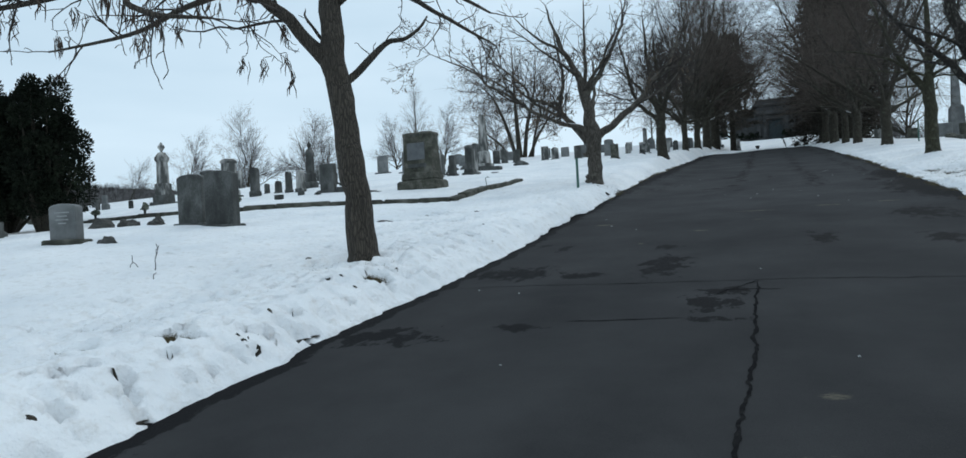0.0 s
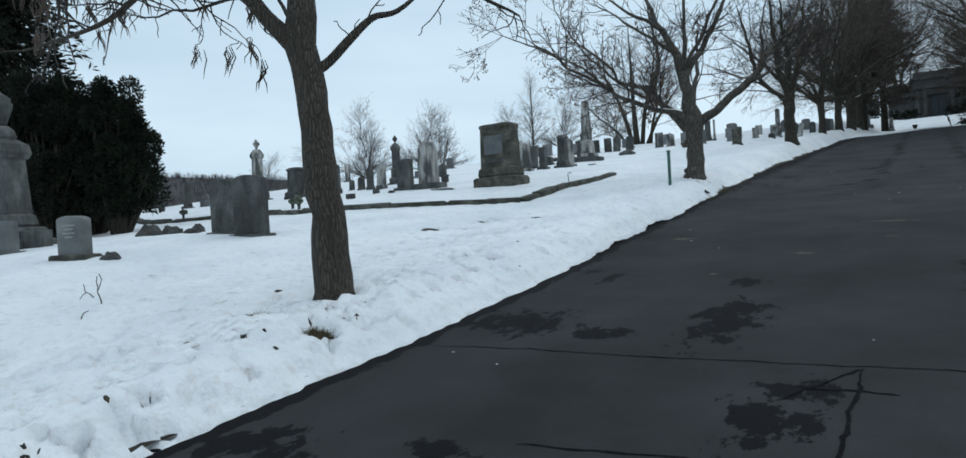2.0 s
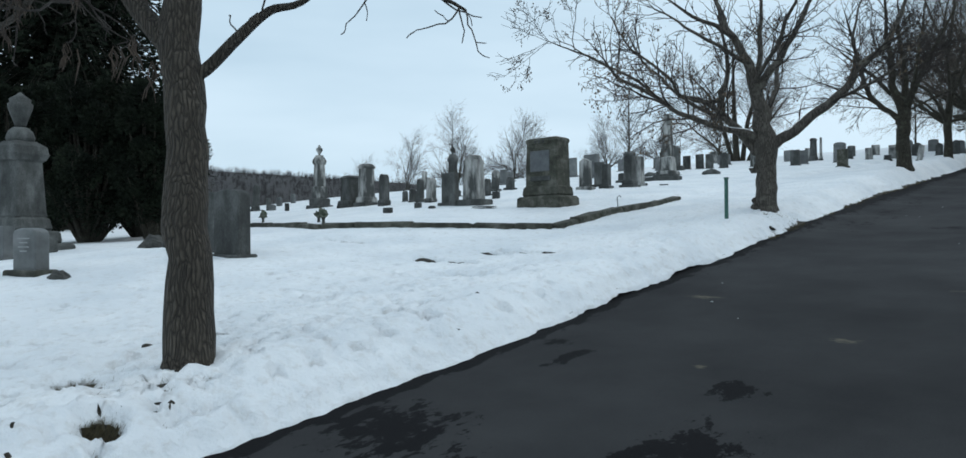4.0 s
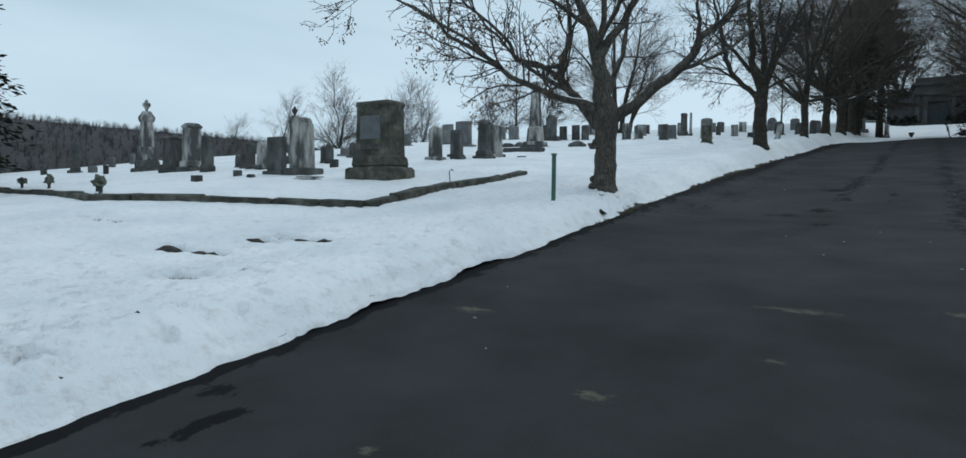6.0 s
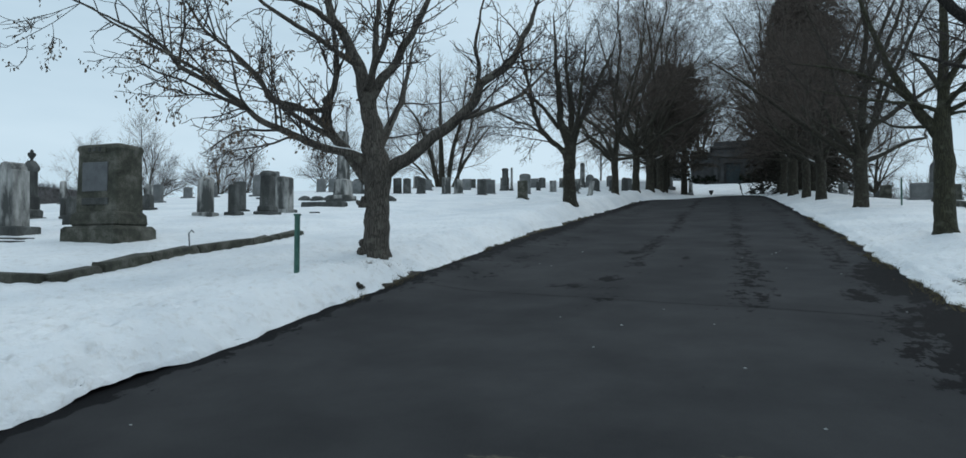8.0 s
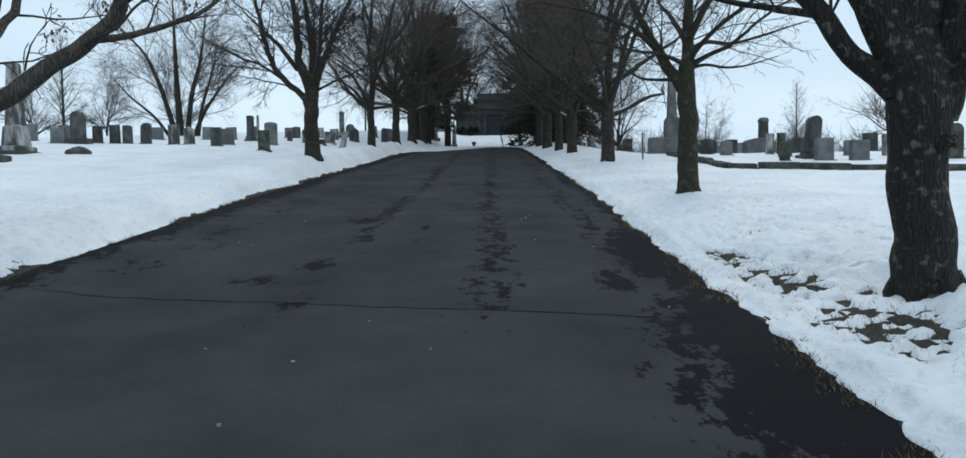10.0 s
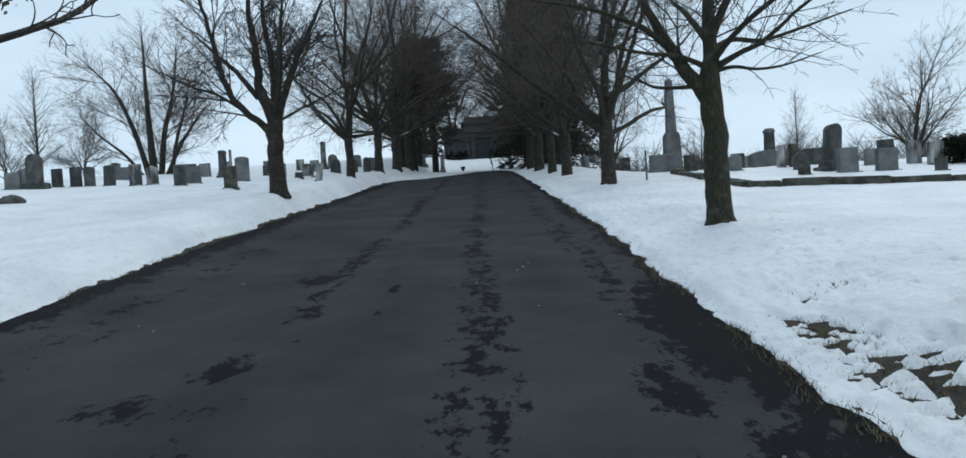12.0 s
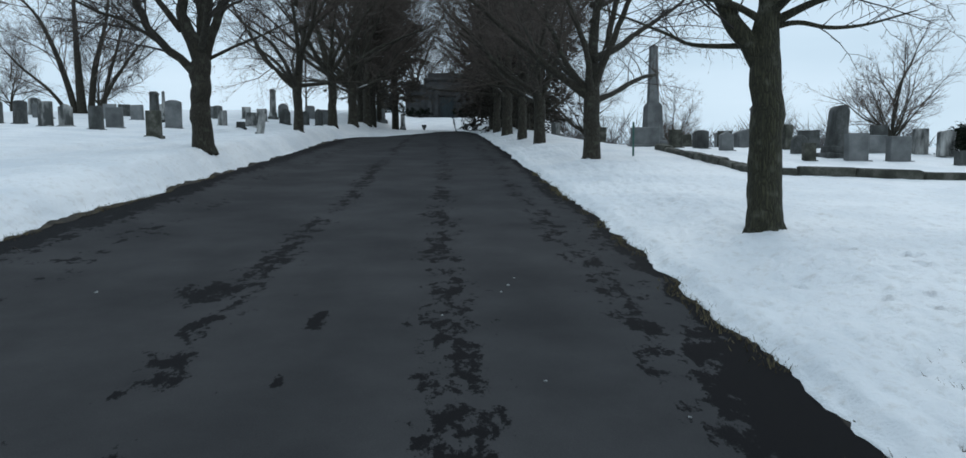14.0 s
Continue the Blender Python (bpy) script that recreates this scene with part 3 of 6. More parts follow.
def snow_top(x, y, off):
    """Depth of snow above the soil, off metres in from the lane's edge."""
    d = 0.10 * ease(0, 0.22, off) + 0.02 * noise.noise((x * 0.9, y * 0.9, 0)) + 0.012 * noise.noise((x * 3.1, y * 3.1, 5))
    if off < 12:
        near = 1 - ease(5, 12, off)
        puff = 1 - ease(1.6, 4.5, off)
        d += near * (0.014 * noise.noise((x * 6, y * 6, 2)) + 0.012 * noise.noise((x * 24, y * 24, 19)))
        d += (0.25 + 0.75 * puff) * (0.055 * abs(noise.noise((x * 4.2, y * 4.2, 31))) + 0.045 * abs(noise.noise((x * 9, y * 9, 37))) - 0.02)
    dent = 0.0
    for px, py, rx, ry, deep in PITS.get((math.floor(x * 4), math.floor(y * 4)), ()):
        q = ((x - px) / rx) ** 2 + ((y - py) / ry) ** 2
        if q < 1.9:
            dent = max(dent, deep * (1 - ease(0.25, 1.0, q))) if q < 1 else dent
            d += 0.008 * ease(0.9, 1.3, q) * (1 - ease(1.3, 1.9, q))
    d = max(d, 0.018 * ease(0, 0.15, off) - 0.075 * ease(0.1, 0.4, off) * (1 - bare_here(x, y)))
    d -= 0.055 * bare_here(x, y) + dent
    for cx, cy, hx, hy, s in BARE:
        if abs(x - cx) < hx * 1.5 and abs(y - cy) < hy * 1.5:
            q = 1 - math.hypot((x - cx) / (hx * 1.5), (y - cy) / (hy * 1.5))
            if q > 0:
                d -= 0.09 * s * ease(0.0, 0.6, 0.75 * noise.noise((x * 5, y * 9, 7)) + 0.5 * noise.noise((x * 9, y * 14, 17)) + min(q, 0.6) * s * 0.9 - 0.34)
    return d


def steps(stops):
    """Values that run through (value, step) stops with a step that changes evenly."""
    out, v = [], stops[0][0]
    while v < stops[-1][0]:
        out.append(v)
        for (a, sa), (b, sb) in zip(stops, stops[1:]):
            if a <= v < b:
                v += sa + (sb - sa) * (v - a) / (b - a)
                break
    return out + [stops[-1][0]]


ROWS = steps([(-90, 12), (-20, 2), (-1, 0.3), (1.5, 0.034), (8, 0.04), (12, 0.05), (24, 0.06), (34, 0.25), (60, 0.8), (120, 2), (420, 30)])
OFFS = [0.0, 0.02, 0.05, 0.09] + steps([(0.13, 0.033), (2.0, 0.036), (4.6, 0.07), (8, 0.2), (20, 0.6), (40, 2), (120, 8), (460, 25)])


def sheet(name, material, sign, snow):
    V, F = [], []
    rows, offs = (ROWS, OFFS) if snow else (ROWS[::2] + [ROWS[-1]], OFFS[::2] + [OFFS[-1]])
    for y in rows:
        e = edge_left(y) if sign < 0 else edge_right(y)
        for k, off in enumerate(offs):
            x = e + sign * off
            if snow:
                z = height(x, y) + (snow_top(x, y, off) if k else -0.03)
                x += sign * 0.02 * noise.noise((x * 9, y * 9, 3)) if k in (1, 2) else 0
            else:
                z = height(x, y) + 0.012 * noise.noise((x * 6, y * 6, 1)) - 0.13 * ease(0.05, 0.3, off) * (1 - bare_here(x, y)) + turf(x, y) - 0.5 * ease(20, 45, off)
                x = x - sign * (0.10 if sign > 0 else 0.42 * ease(15, 19, y) - 0.32) * (0.7 + 0.9 * noise.noise((sign * 5, y * 1.3, 2))) if k == 0 else x
                z = z - 0.03 if k == 0 else z
            V.append((x, y, z))
    m = len(offs)
    for i in range(len(rows) - 1):
        for k in range(m - 1):
            a = i * m + k
            q = (a, a + 1, a + m + 1, a + m)
            F.append(q if sign > 0 else q[::-1])
    return tagged(new(name, mesh_of(name, V, F, material, True)), kind="structure")


tagged(sheet("ground_verge_left", SOIL, -1, False), "dead grass and soil under the snow beside the lane")
tagged(sheet("ground_verge_right", SOIL, 1, False), "dead grass and soil under the snow beside the lane")
tagged(sheet("snow_left", SNOW, -1, True), "old trampled snow lying on the cemetery slope")
tagged(sheet("snow_right", SNOW, 1, True), "old snow with melted patches beside the lane")


def turf_specks(seed):
    """Crumbs of dark turf that lie in the trodden holes of the snow beside the lane."""
    rng = random.Random(seed)
    V, F = [], []
    for x0, x1, y0, y1, n in ((-3.5, -3.15, 2.4, 5.0, 13), (-3.9, -3.4, 5.2, 6.9, 7), (-3.8, -3.2, 8.8, 10.2, 4)):
        for _ in range(n):
            cx, cy = rng.uniform(x0, x1), rng.uniform(y0, y1)
            if edge_left(cy) - cx < 0.15:
                continue
            rx, ry, turn = rng.uniform(0.03, 0.06), rng.uniform(0.014, 0.028), rng.uniform(-0.5, 0.5)
            base = len(V)
            V.append((cx, cy, height(cx, cy) + snow_top(cx, cy, edge_left(cy) - cx) + 0.012))
            for k in range(9):
                a = k * 2 * math.pi / 9
                r = rng.uniform(0.6, 1.25)
                x = cx + r * (rx * math.cos(a) * math.cos(turn) - ry * math.sin(a) * math.sin(turn))
                y = cy + r * (rx * math.cos(a) * math.sin(turn) + ry * math.sin(a) * math.cos(turn))
                V.append((x, y, height(x, y) + snow_top(x, y, edge_left(y) - x) - 0.006))
                F.append((base, base + 1 + k, base + 1 + (k + 1) % 9))
    return tagged(new("turf_crumbs", mesh_of("turf_crumbs", V, F, SOIL)), "dark crumbs of turf lying in trodden snow", "turf", kind="stuff")


turf_specks(12)


def road():
    V, F = [], []
    xs = [-4.9 + 9.6 * k / 110 for k in range(111)]
    ys = steps([(-90, 10), (-10, 1), (0, 0.12), (26, 0.12), (32, 0.25), (60, 1), (112, 2)])
    verge = []
    for y in ys:
        for x in xs:
            crown = 0.03 * (1 - (x / 4.5) ** 2)
            under = -0.10 * ease(3.75, 4.1, abs(x))
            verge.append(min(x - edge_left(y), edge_right(y) - x))
            V.append((x, y, slope(y) - sag(y) + lift(x, y) + crown - 0.02 + under + 0.008 * noise.noise((x * 0.8, y * 0.5, 4))))
    m = len(xs)
    for i in range(len(ys) - 1):
        for k in range(m - 1):
            a = i * m + k
            F.append((a, a + 1, a + m + 1, a + m))
    me = mesh_of("road", V, F, ASPHALT, True)
    me.attributes.new("verge", "FLOAT", "POINT").data.foreach_set("value", verge)
    return tagged(new("road", me), "dark worn asphalt cemetery lane with damp streaks", kind="structure")


road()


def road_z(x, y):
    return slope(y) - sag(y) + lift(x, y) + 0.03 * (1 - (x / 4.5) ** 2) - 0.02 + 0.008 * noise.noise((x * 0.8, y * 0.5, 4))


def crack(ends, width, seed, label):
    """A ragged crack in the asphalt from end to end."""
    (x0, y0), (x1, y1) = ends
    long = math.hypot(x1 - x0, y1 - y0)
    n = int(long / 0.05)
    nx, ny = -(y1 - y0) / long, (x1 - x0) / long
    V, F = [], []
    for i in range(n + 1):
        s = i / n
        wob = 0.05 * noise.noise((s * long * 0.7, seed, 0)) + 0.035 * noise.noise((s * long * 4, seed, 4)) + 0.02 * noise.noise((s * long * 14, seed, 8))
        w = width * (0.45 + 0.9 * abs(noise.noise((s * long * 5, seed, 20)))) * min(1, 8 * s + 0.2, 8 * (1 - s) + 0.2)
        for t in (-w, w):
            x, y = x0 + (x1 - x0) * s + nx * (wob + t), y0 + (y1 - y0) * s + ny * (wob + t)
            V.append((x, y, road_z(x, y) + 0.004))
        if i:
            F.append((2 * i - 2, 2 * i - 1, 2 * i + 1, 2 * i))
    return tagged(new("road_crack", mesh_of("road_crack", V, F, TAR)), label, kind="structure")


crack(((-3.05, 6.75), (3.3, 6.9)), 0.010, 1, "ragged crack across the asphalt lane")
crack(((0.22, 6.8), (0.17, 2.4)), 0.02, 2, "wide tarry crack along the asphalt lane")
crack(((-3.2, 18.35), (3.3, 17.2)), 0.011, 3, "ragged crack across the asphalt lane")
crack(((-1.2, 5.33), (-0.3, 5.45)), 0.012, 4, "short crack in the asphalt lane")
crack(((0.22, 6.8), (-0.15, 6.2)), 0.014, 6, "short tarry crack in the asphalt lane")
crack(((-0.1, 6.45), (0.4, 6.42)), 0.012, 7, "short tarry crack in the asphalt lane")


# ---- trees ----
def wander_line(rng, p, d, length, n, bend, lift):
    pts = [p.copy()]
    d = d.normalized()
    for _ in range(n):
        d = (d + Vector((rng.gauss(0, bend), rng.gauss(0, bend), rng.gauss(0, bend) + lift))).normalized()
        p = p + d * (length / n)
        pts.append(p.copy())
    return pts


def grow(rng, out, pts, radii, level, plan, tips, thin=1.0):
    """Sprouts branches along a limb, level after level. plan[level]: count per metre, angle, length factor, lift, bend, segments, sides."""
    if level >= len(plan):
        return
    per, angle, ratio, lift, bend, segs, sides = plan[level]
    total = sum((b - a).length for a, b in zip(pts, pts[1:]))
    count = max(1, int(per * total + rng.random()))
    for c in range(count):
        f = rng.uniform(0.22, 1.0) if c else 1.0
        k = min(int(f * (len(pts) - 1)), len(pts) - 2)
        w = f * (len(pts) - 1) - k
        p = pts[k].lerp(pts[k + 1], w)
        r = radii[k] * (1 - w) + radii[k + 1] * w
        d = (pts[k + 1] - pts[k]).normalized()
        side = d.cross(Vector((rng.gauss(0, 1), rng.gauss(0, 1), rng.gauss(0, 1))))
        if side.length < 1e-4:
            continue
        a = radians(rng.uniform(angle * 0.6, angle * 1.25)) if c else radians(angle * 0.35)
        nd = d * math.cos(a) + side.normalized() * math.sin(a)
        ln = total * ratio * rng.uniform(0.6, 1.2) * (1.2 - 0.55 * f)
        if ln < 0.08:
            continue
        q = wander_line(rng, p, nd, ln, segs, bend, lift)
        r0 = max(min(r * 0.65, 0.004 + ln * 0.012), 0.0058) * thin
        r1 = max(r0 * 0.4, 0.0046 * thin)
        rr = [r0 + (r1 - r0) * i / segs for i in range(segs + 1)]
        if segs == 1:
            spike(out[min(level, len(out) - 1)], q[0], q[1], r0 * 1.25)
        else:
            tube(out[min(level, len(out) - 1)], q, rr, sides, False)
        if level == len(plan) - 1:
            tips.append(q[-1])
        grow(rng, out, q, rr, level + 1, plan, tips, thin)


def trunk_line(shape, pts, radii, sides=10, fine=5, gnarl=0.02, seed=0):
    """A smooth, slightly gnarled limb through a few points."""
    P, R = [], []
    n = len(pts)
    for i in range(n - 1):
        a, b, c, d = pts[max(i - 1, 0)], pts[i], pts[i + 1], pts[min(i + 2, n - 1)]
        for k in range(fine):
            t = k / fine
            q = 0.5 * ((2 * b) + (c - a) * t + (2 * a - 5 * b + 4 * c - d) * t * t + (3 * b - a - 3 * c + d) * t ** 3)
            q = q + Vector((noise.noise((q.x * 3 + seed, q.z * 3, 0)), noise.noise((q.y * 3, q.z * 3 + seed, 5)), 0)) * gnarl * (0.4 if i == 0 else 1.5)
            P.append(q)
            r = radii[i] * (1 - t) + radii[i + 1] * t
            R.append(r * (1 + 0.10 * noise.noise((q.x * 4, q.y * 4, q.z * 4 + seed))))
    P.append(pts[-1])
    R.append(radii[-1])
    tube(shape, P, R, sides)
    return P, R


def pod_bunch(seed):
    """A few long curled pods that hang together."""
    rng = random.Random(seed)
    V, F = [], []
    for _ in range(rng.choice((2, 3, 5, 6))):
        ln, bow = rng.uniform(0.16, 0.36), rng.uniform(-0.05, 0.05)
        o = Vector((rng.gauss(0, 0.022), rng.gauss(0, 0.022), rng.uniform(-0.06, 0)))
        tube((V, F), [o, o + Vector((bow * 0.6, -bow, -ln * 0.35)), o + Vector((bow, bow, -ln * 0.7)), o + Vector((bow * 0.4, bow * 1.6, -ln))], [0.004, 0.008, 0.007, 0.002], 4)
    return mesh_of("seed_pod", V, F, POD)


def tree(name, x, y, label, limbs, plan, bark_mat, twig_mat, seed, turn=0.0, group="", hang=None, hang_n=0, z=None, gnarl=0.02, scale=1.0, snow=(), thin=1.0, burls=()):
    """limbs: (points, radii), the first of them the trunk. Points are (right, away, up) in metres from the tree's foot, turned by turn degrees."""
    rng = random.Random(seed)
    root = thing(name, x, y, (height(x, y) if z is None else z) - 0.05, turn, label, "tree", group)
    wood, twigs, fine = ([], []), ([], []), ([], [])
    tips, lines = [], []
    for i, (pts, radii) in enumerate(limbs):
        pts = [Vector(p) * scale for p in pts]
        P, R = trunk_line(wood, pts, [r * scale for r in radii], 14 if i == 0 else 9, 5, gnarl, seed + i)
        lines.append((P, R))
    # spread of the roots
    for k in range(6):
        a = k * 1.05 + rng.uniform(-0.2, 0.2)
        r = limbs[0][1][0] * scale
        foot = Vector(limbs[0][0][0]) * scale
        tube(wood, [foot + Vector((math.cos(a) * r * 0.62, math.sin(a) * r * 0.62, 0.22)), foot + Vector((math.cos(a) * r * 0.8, math.sin(a) * r * 0.8, 0.09)),
                    foot + Vector((math.cos(a) * r * 1.05, math.sin(a) * r * 1.05, -0.02))], [r * 0.25, r * 0.3, r * 0.22], 7)
    for i, (P, R) in enumerate(lines):
        cut = len(P) * 2 // 3 if i == 0 else 0
        grow(rng, [twigs, twigs, fine], P[cut:], R[cut:], 0, plan, tips, thin)
    part("trunk", wood, bark_mat, root, smooth=True)
    part("crown", (twigs[0] + fine[0], twigs[1] + [tuple(i + len(twigs[0]) for i in f) for f in fine[1]]), twig_mat, root, "bare winter twigs")
    for i, f0, f1 in snow:
        P, R = lines[i]
        a, b = int(f0 * (len(P) - 1)), max(int(f1 * (len(P) - 1)), int(f0 * (len(P) - 1)) + 2)
        sh = ([], [])
        q, rr = P[a:b + 1], R[a:b + 1]
        tube(sh, [p + Vector((0, 0, r * 0.62)) for p, r in zip(q, rr)], [0.01] + [r * 0.55 for r in rr[1:-1]] + [0.01], 7)
        part("snow_patch", sh, SNOW, root, "strip of snow lying on a limb", smooth=True)
    for k, (bx, by, bz, r) in enumerate(burls):
        part("burl", lump(r, r * 0.9, r * 1.1, seed + k * 3, 0.35, 8, 12), bark_mat, root, "knobbly growth on the bark", smooth=True, at=pose(bx, by, bz))
    if hang and tips:
        V, F = [], []
        bunches = [pod_bunch(seed + k) for k in range(5)] if hang == "pods" else []
        crowd = {}
        for _ in range(hang_n):
            p = rng.choice(tips)
            cell = (round(p.x * 2), round(p.y * 2), round(p.z * 2))
            crowd[cell] = crowd.get(cell, 0) + 1
            if crowd[cell] > 8:
                continue
            if hang == "pods":
                ob = new("seed_pod", rng.choice(bunches))
                ob.parent = root
                ob.matrix_basis = pose(p.x, p.y, p.z, 0, 0, rng.uniform(0, 360)) @ Matrix.Scale(rng.uniform(0.6, 1.0), 4)
                tagged(ob, "hanging bunch of dry brown pods")
            else:
                for c in range(rng.choice((1, 2, 3))):
                    s = rng.uniform(0.018, 0.040)
                    o = Vector((rng.gauss(0, 0.05), rng.gauss(0, 0.05), rng.gauss(-0.03, 0.04)))
                    u = Vector((rng.gauss(0, 1), rng.gauss(0, 1), rng.gauss(0, 1))).normalized() * s
                    w = Vector((rng.gauss(0, 0.6), rng.gauss(0, 0.6), -1)).normalized() * s * 1.3
                    b = len(V)
                    q = p + o
                    V += [q, q + u * 0.6 + w * 0.6, q + w * 1.4 + u.cross(w) * 3, q - u * 0.6 + w * 0.7]
                    F += [(b, b + 1, b + 2), (b, b + 2, b + 3)]
        if V:
            tagged(part("withered_foliage", (V, F), LEAF, root, "withered brown leaves"), kind="stuff")
    return root


PLAN_A = [(3.6, 55, 0.28, -0.02, 0.24, 6, 5), (4.6, 58, 0.36, -0.05, 0.30, 5, 4), (7.5, 58, 0.42, -0.08, 0.34, 4, 3)]
PLAN_B = [(4.4, 50, 0.32, 0.04, 0.16, 5, 5), (5.5, 50, 0.42, 0.03, 0.18, 5, 4), (9.0, 52, 0.45, 0.02, 0.22, 4, 3), (13.0, 52, 0.55, 0.0, 0.22, 2, 3)]
PLAN_T = [(3.6, 42, 0.28, 0.08, 0.10, 5, 5), (4.8, 42, 0.36, 0.06, 0.12, 4, 4), (7.5, 45, 0.42, 0.03, 0.14, 2, 3)]
PLAN_E = [(4.4, 48, 0.42, 0.02, 0.12, 6, 5), (5.5, 45, 0.45, -0.01, 0.14, 5, 4), (8.5, 45, 0.45, -0.02, 0.14, 4, 3), (13.0, 42, 0.55, -0.01, 0.14, 1, 3)]

# leaning tree with pods, beside the lane
tree("pod_tree", -4.17, 7.05, "leaning furrowed tree with hanging dry pods beside lane", [([(a, b + 0.10 * c, c) for a, b, c in pts], radii) for pts, radii in [
    ([(0, 0, 0), (-0.05, 0, 0.9), (-0.16, 0, 1.9), (-0.26, 0, 2.7), (-0.24, 0.05, 3.6), (-0.12, 0.1, 4.9), (-0.2, 0.2, 6.6)], [0.19, 0.165, 0.15, 0.155, 0.12, 0.09, 0.03]),
    ([(-0.2, 0, 2.26), (-0.05, 0.05, 2.36), (0.2, 0.1, 2.62), (0.42, 0.15, 2.83), (0.68, 0.2, 2.9), (0.95, 0.3, 3.2)], [0.07, 0.05, 0.042, 0.036, 0.026, 0.012]),
    ([(-0.28, 0, 2.5), (-0.52, -0.05, 2.78), (-0.85, -0.1, 3.15), (-1.4, -0.2, 3.5), (-2.5, -0.2, 3.55), (-3.8, -0.1, 3.3), (-5.0, 0.1, 3.15)], [0.11, 0.085, 0.075, 0.06, 0.045, 0.032, 0.012]),
    ([(-1.1, -0.15, 3.3), (-1.9, -0.5, 3.45), (-2.35, -0.8, 3.1), (-2.0, -1.0, 2.86), (-1.4, -1.15, 2.76)], [0.05, 0.045, 0.038, 0.03, 0.014]),
    ([(-1.3, -0.15, 3.45), (-2.1, 0.5, 3.45), (-3.0, 1.0, 3.25), (-4.2, 1.4, 3.15)], [0.045, 0.038, 0.028, 0.012]),
    ([(-2.0, -0.2, 3.55), (-3.0, -0.9, 3.35), (-4.0, -1.3, 3.0), (-4.8, -1.5, 2.95)], [0.04, 0.034, 0.026, 0.012]),
    ([(-0.2, 0.05, 3.3), (0.3, -0.4, 3.5), (0.9, -0.7, 3.3), (1.6, -0.9, 2.85)], [0.06, 0.045, 0.032, 0.012]),
    ([(-0.2, 0.05, 3.5), (0.5, 0.4, 3.6), (1.1, 0.6, 3.35), (1.9, 0.7, 2.9)], [0.055, 0.042, 0.03, 0.012]),
    ([(-0.18, 0.05, 3.6), (-0.6, -0.9, 3.9), (-1.2, -1.7, 3.7), (-2.0, -2.4, 3.5)], [0.06, 0.045, 0.03, 0.014]),
    ([(-0.18, 0.05, 3.8), (-1.0, -0.3, 4.1), (-2.2, -0.5, 4.0), (-3.4, -0.6, 3.6)], [0.06, 0.045, 0.03, 0.014]),
    ([(-0.27, 0, 2.75), (-0.45, 0.1, 2.95), (-0.6, 0.3, 3.3)], [0.03, 0.022, 0.01]),
    ([(-0.24, 0, 2.3), (-0.34, -0.04, 2.32)], [0.03, 0.022]),
]], PLAN_A, BARK_A, TWIG, 11, turn=30, hang="pods", hang_n=130, gnarl=0.03)

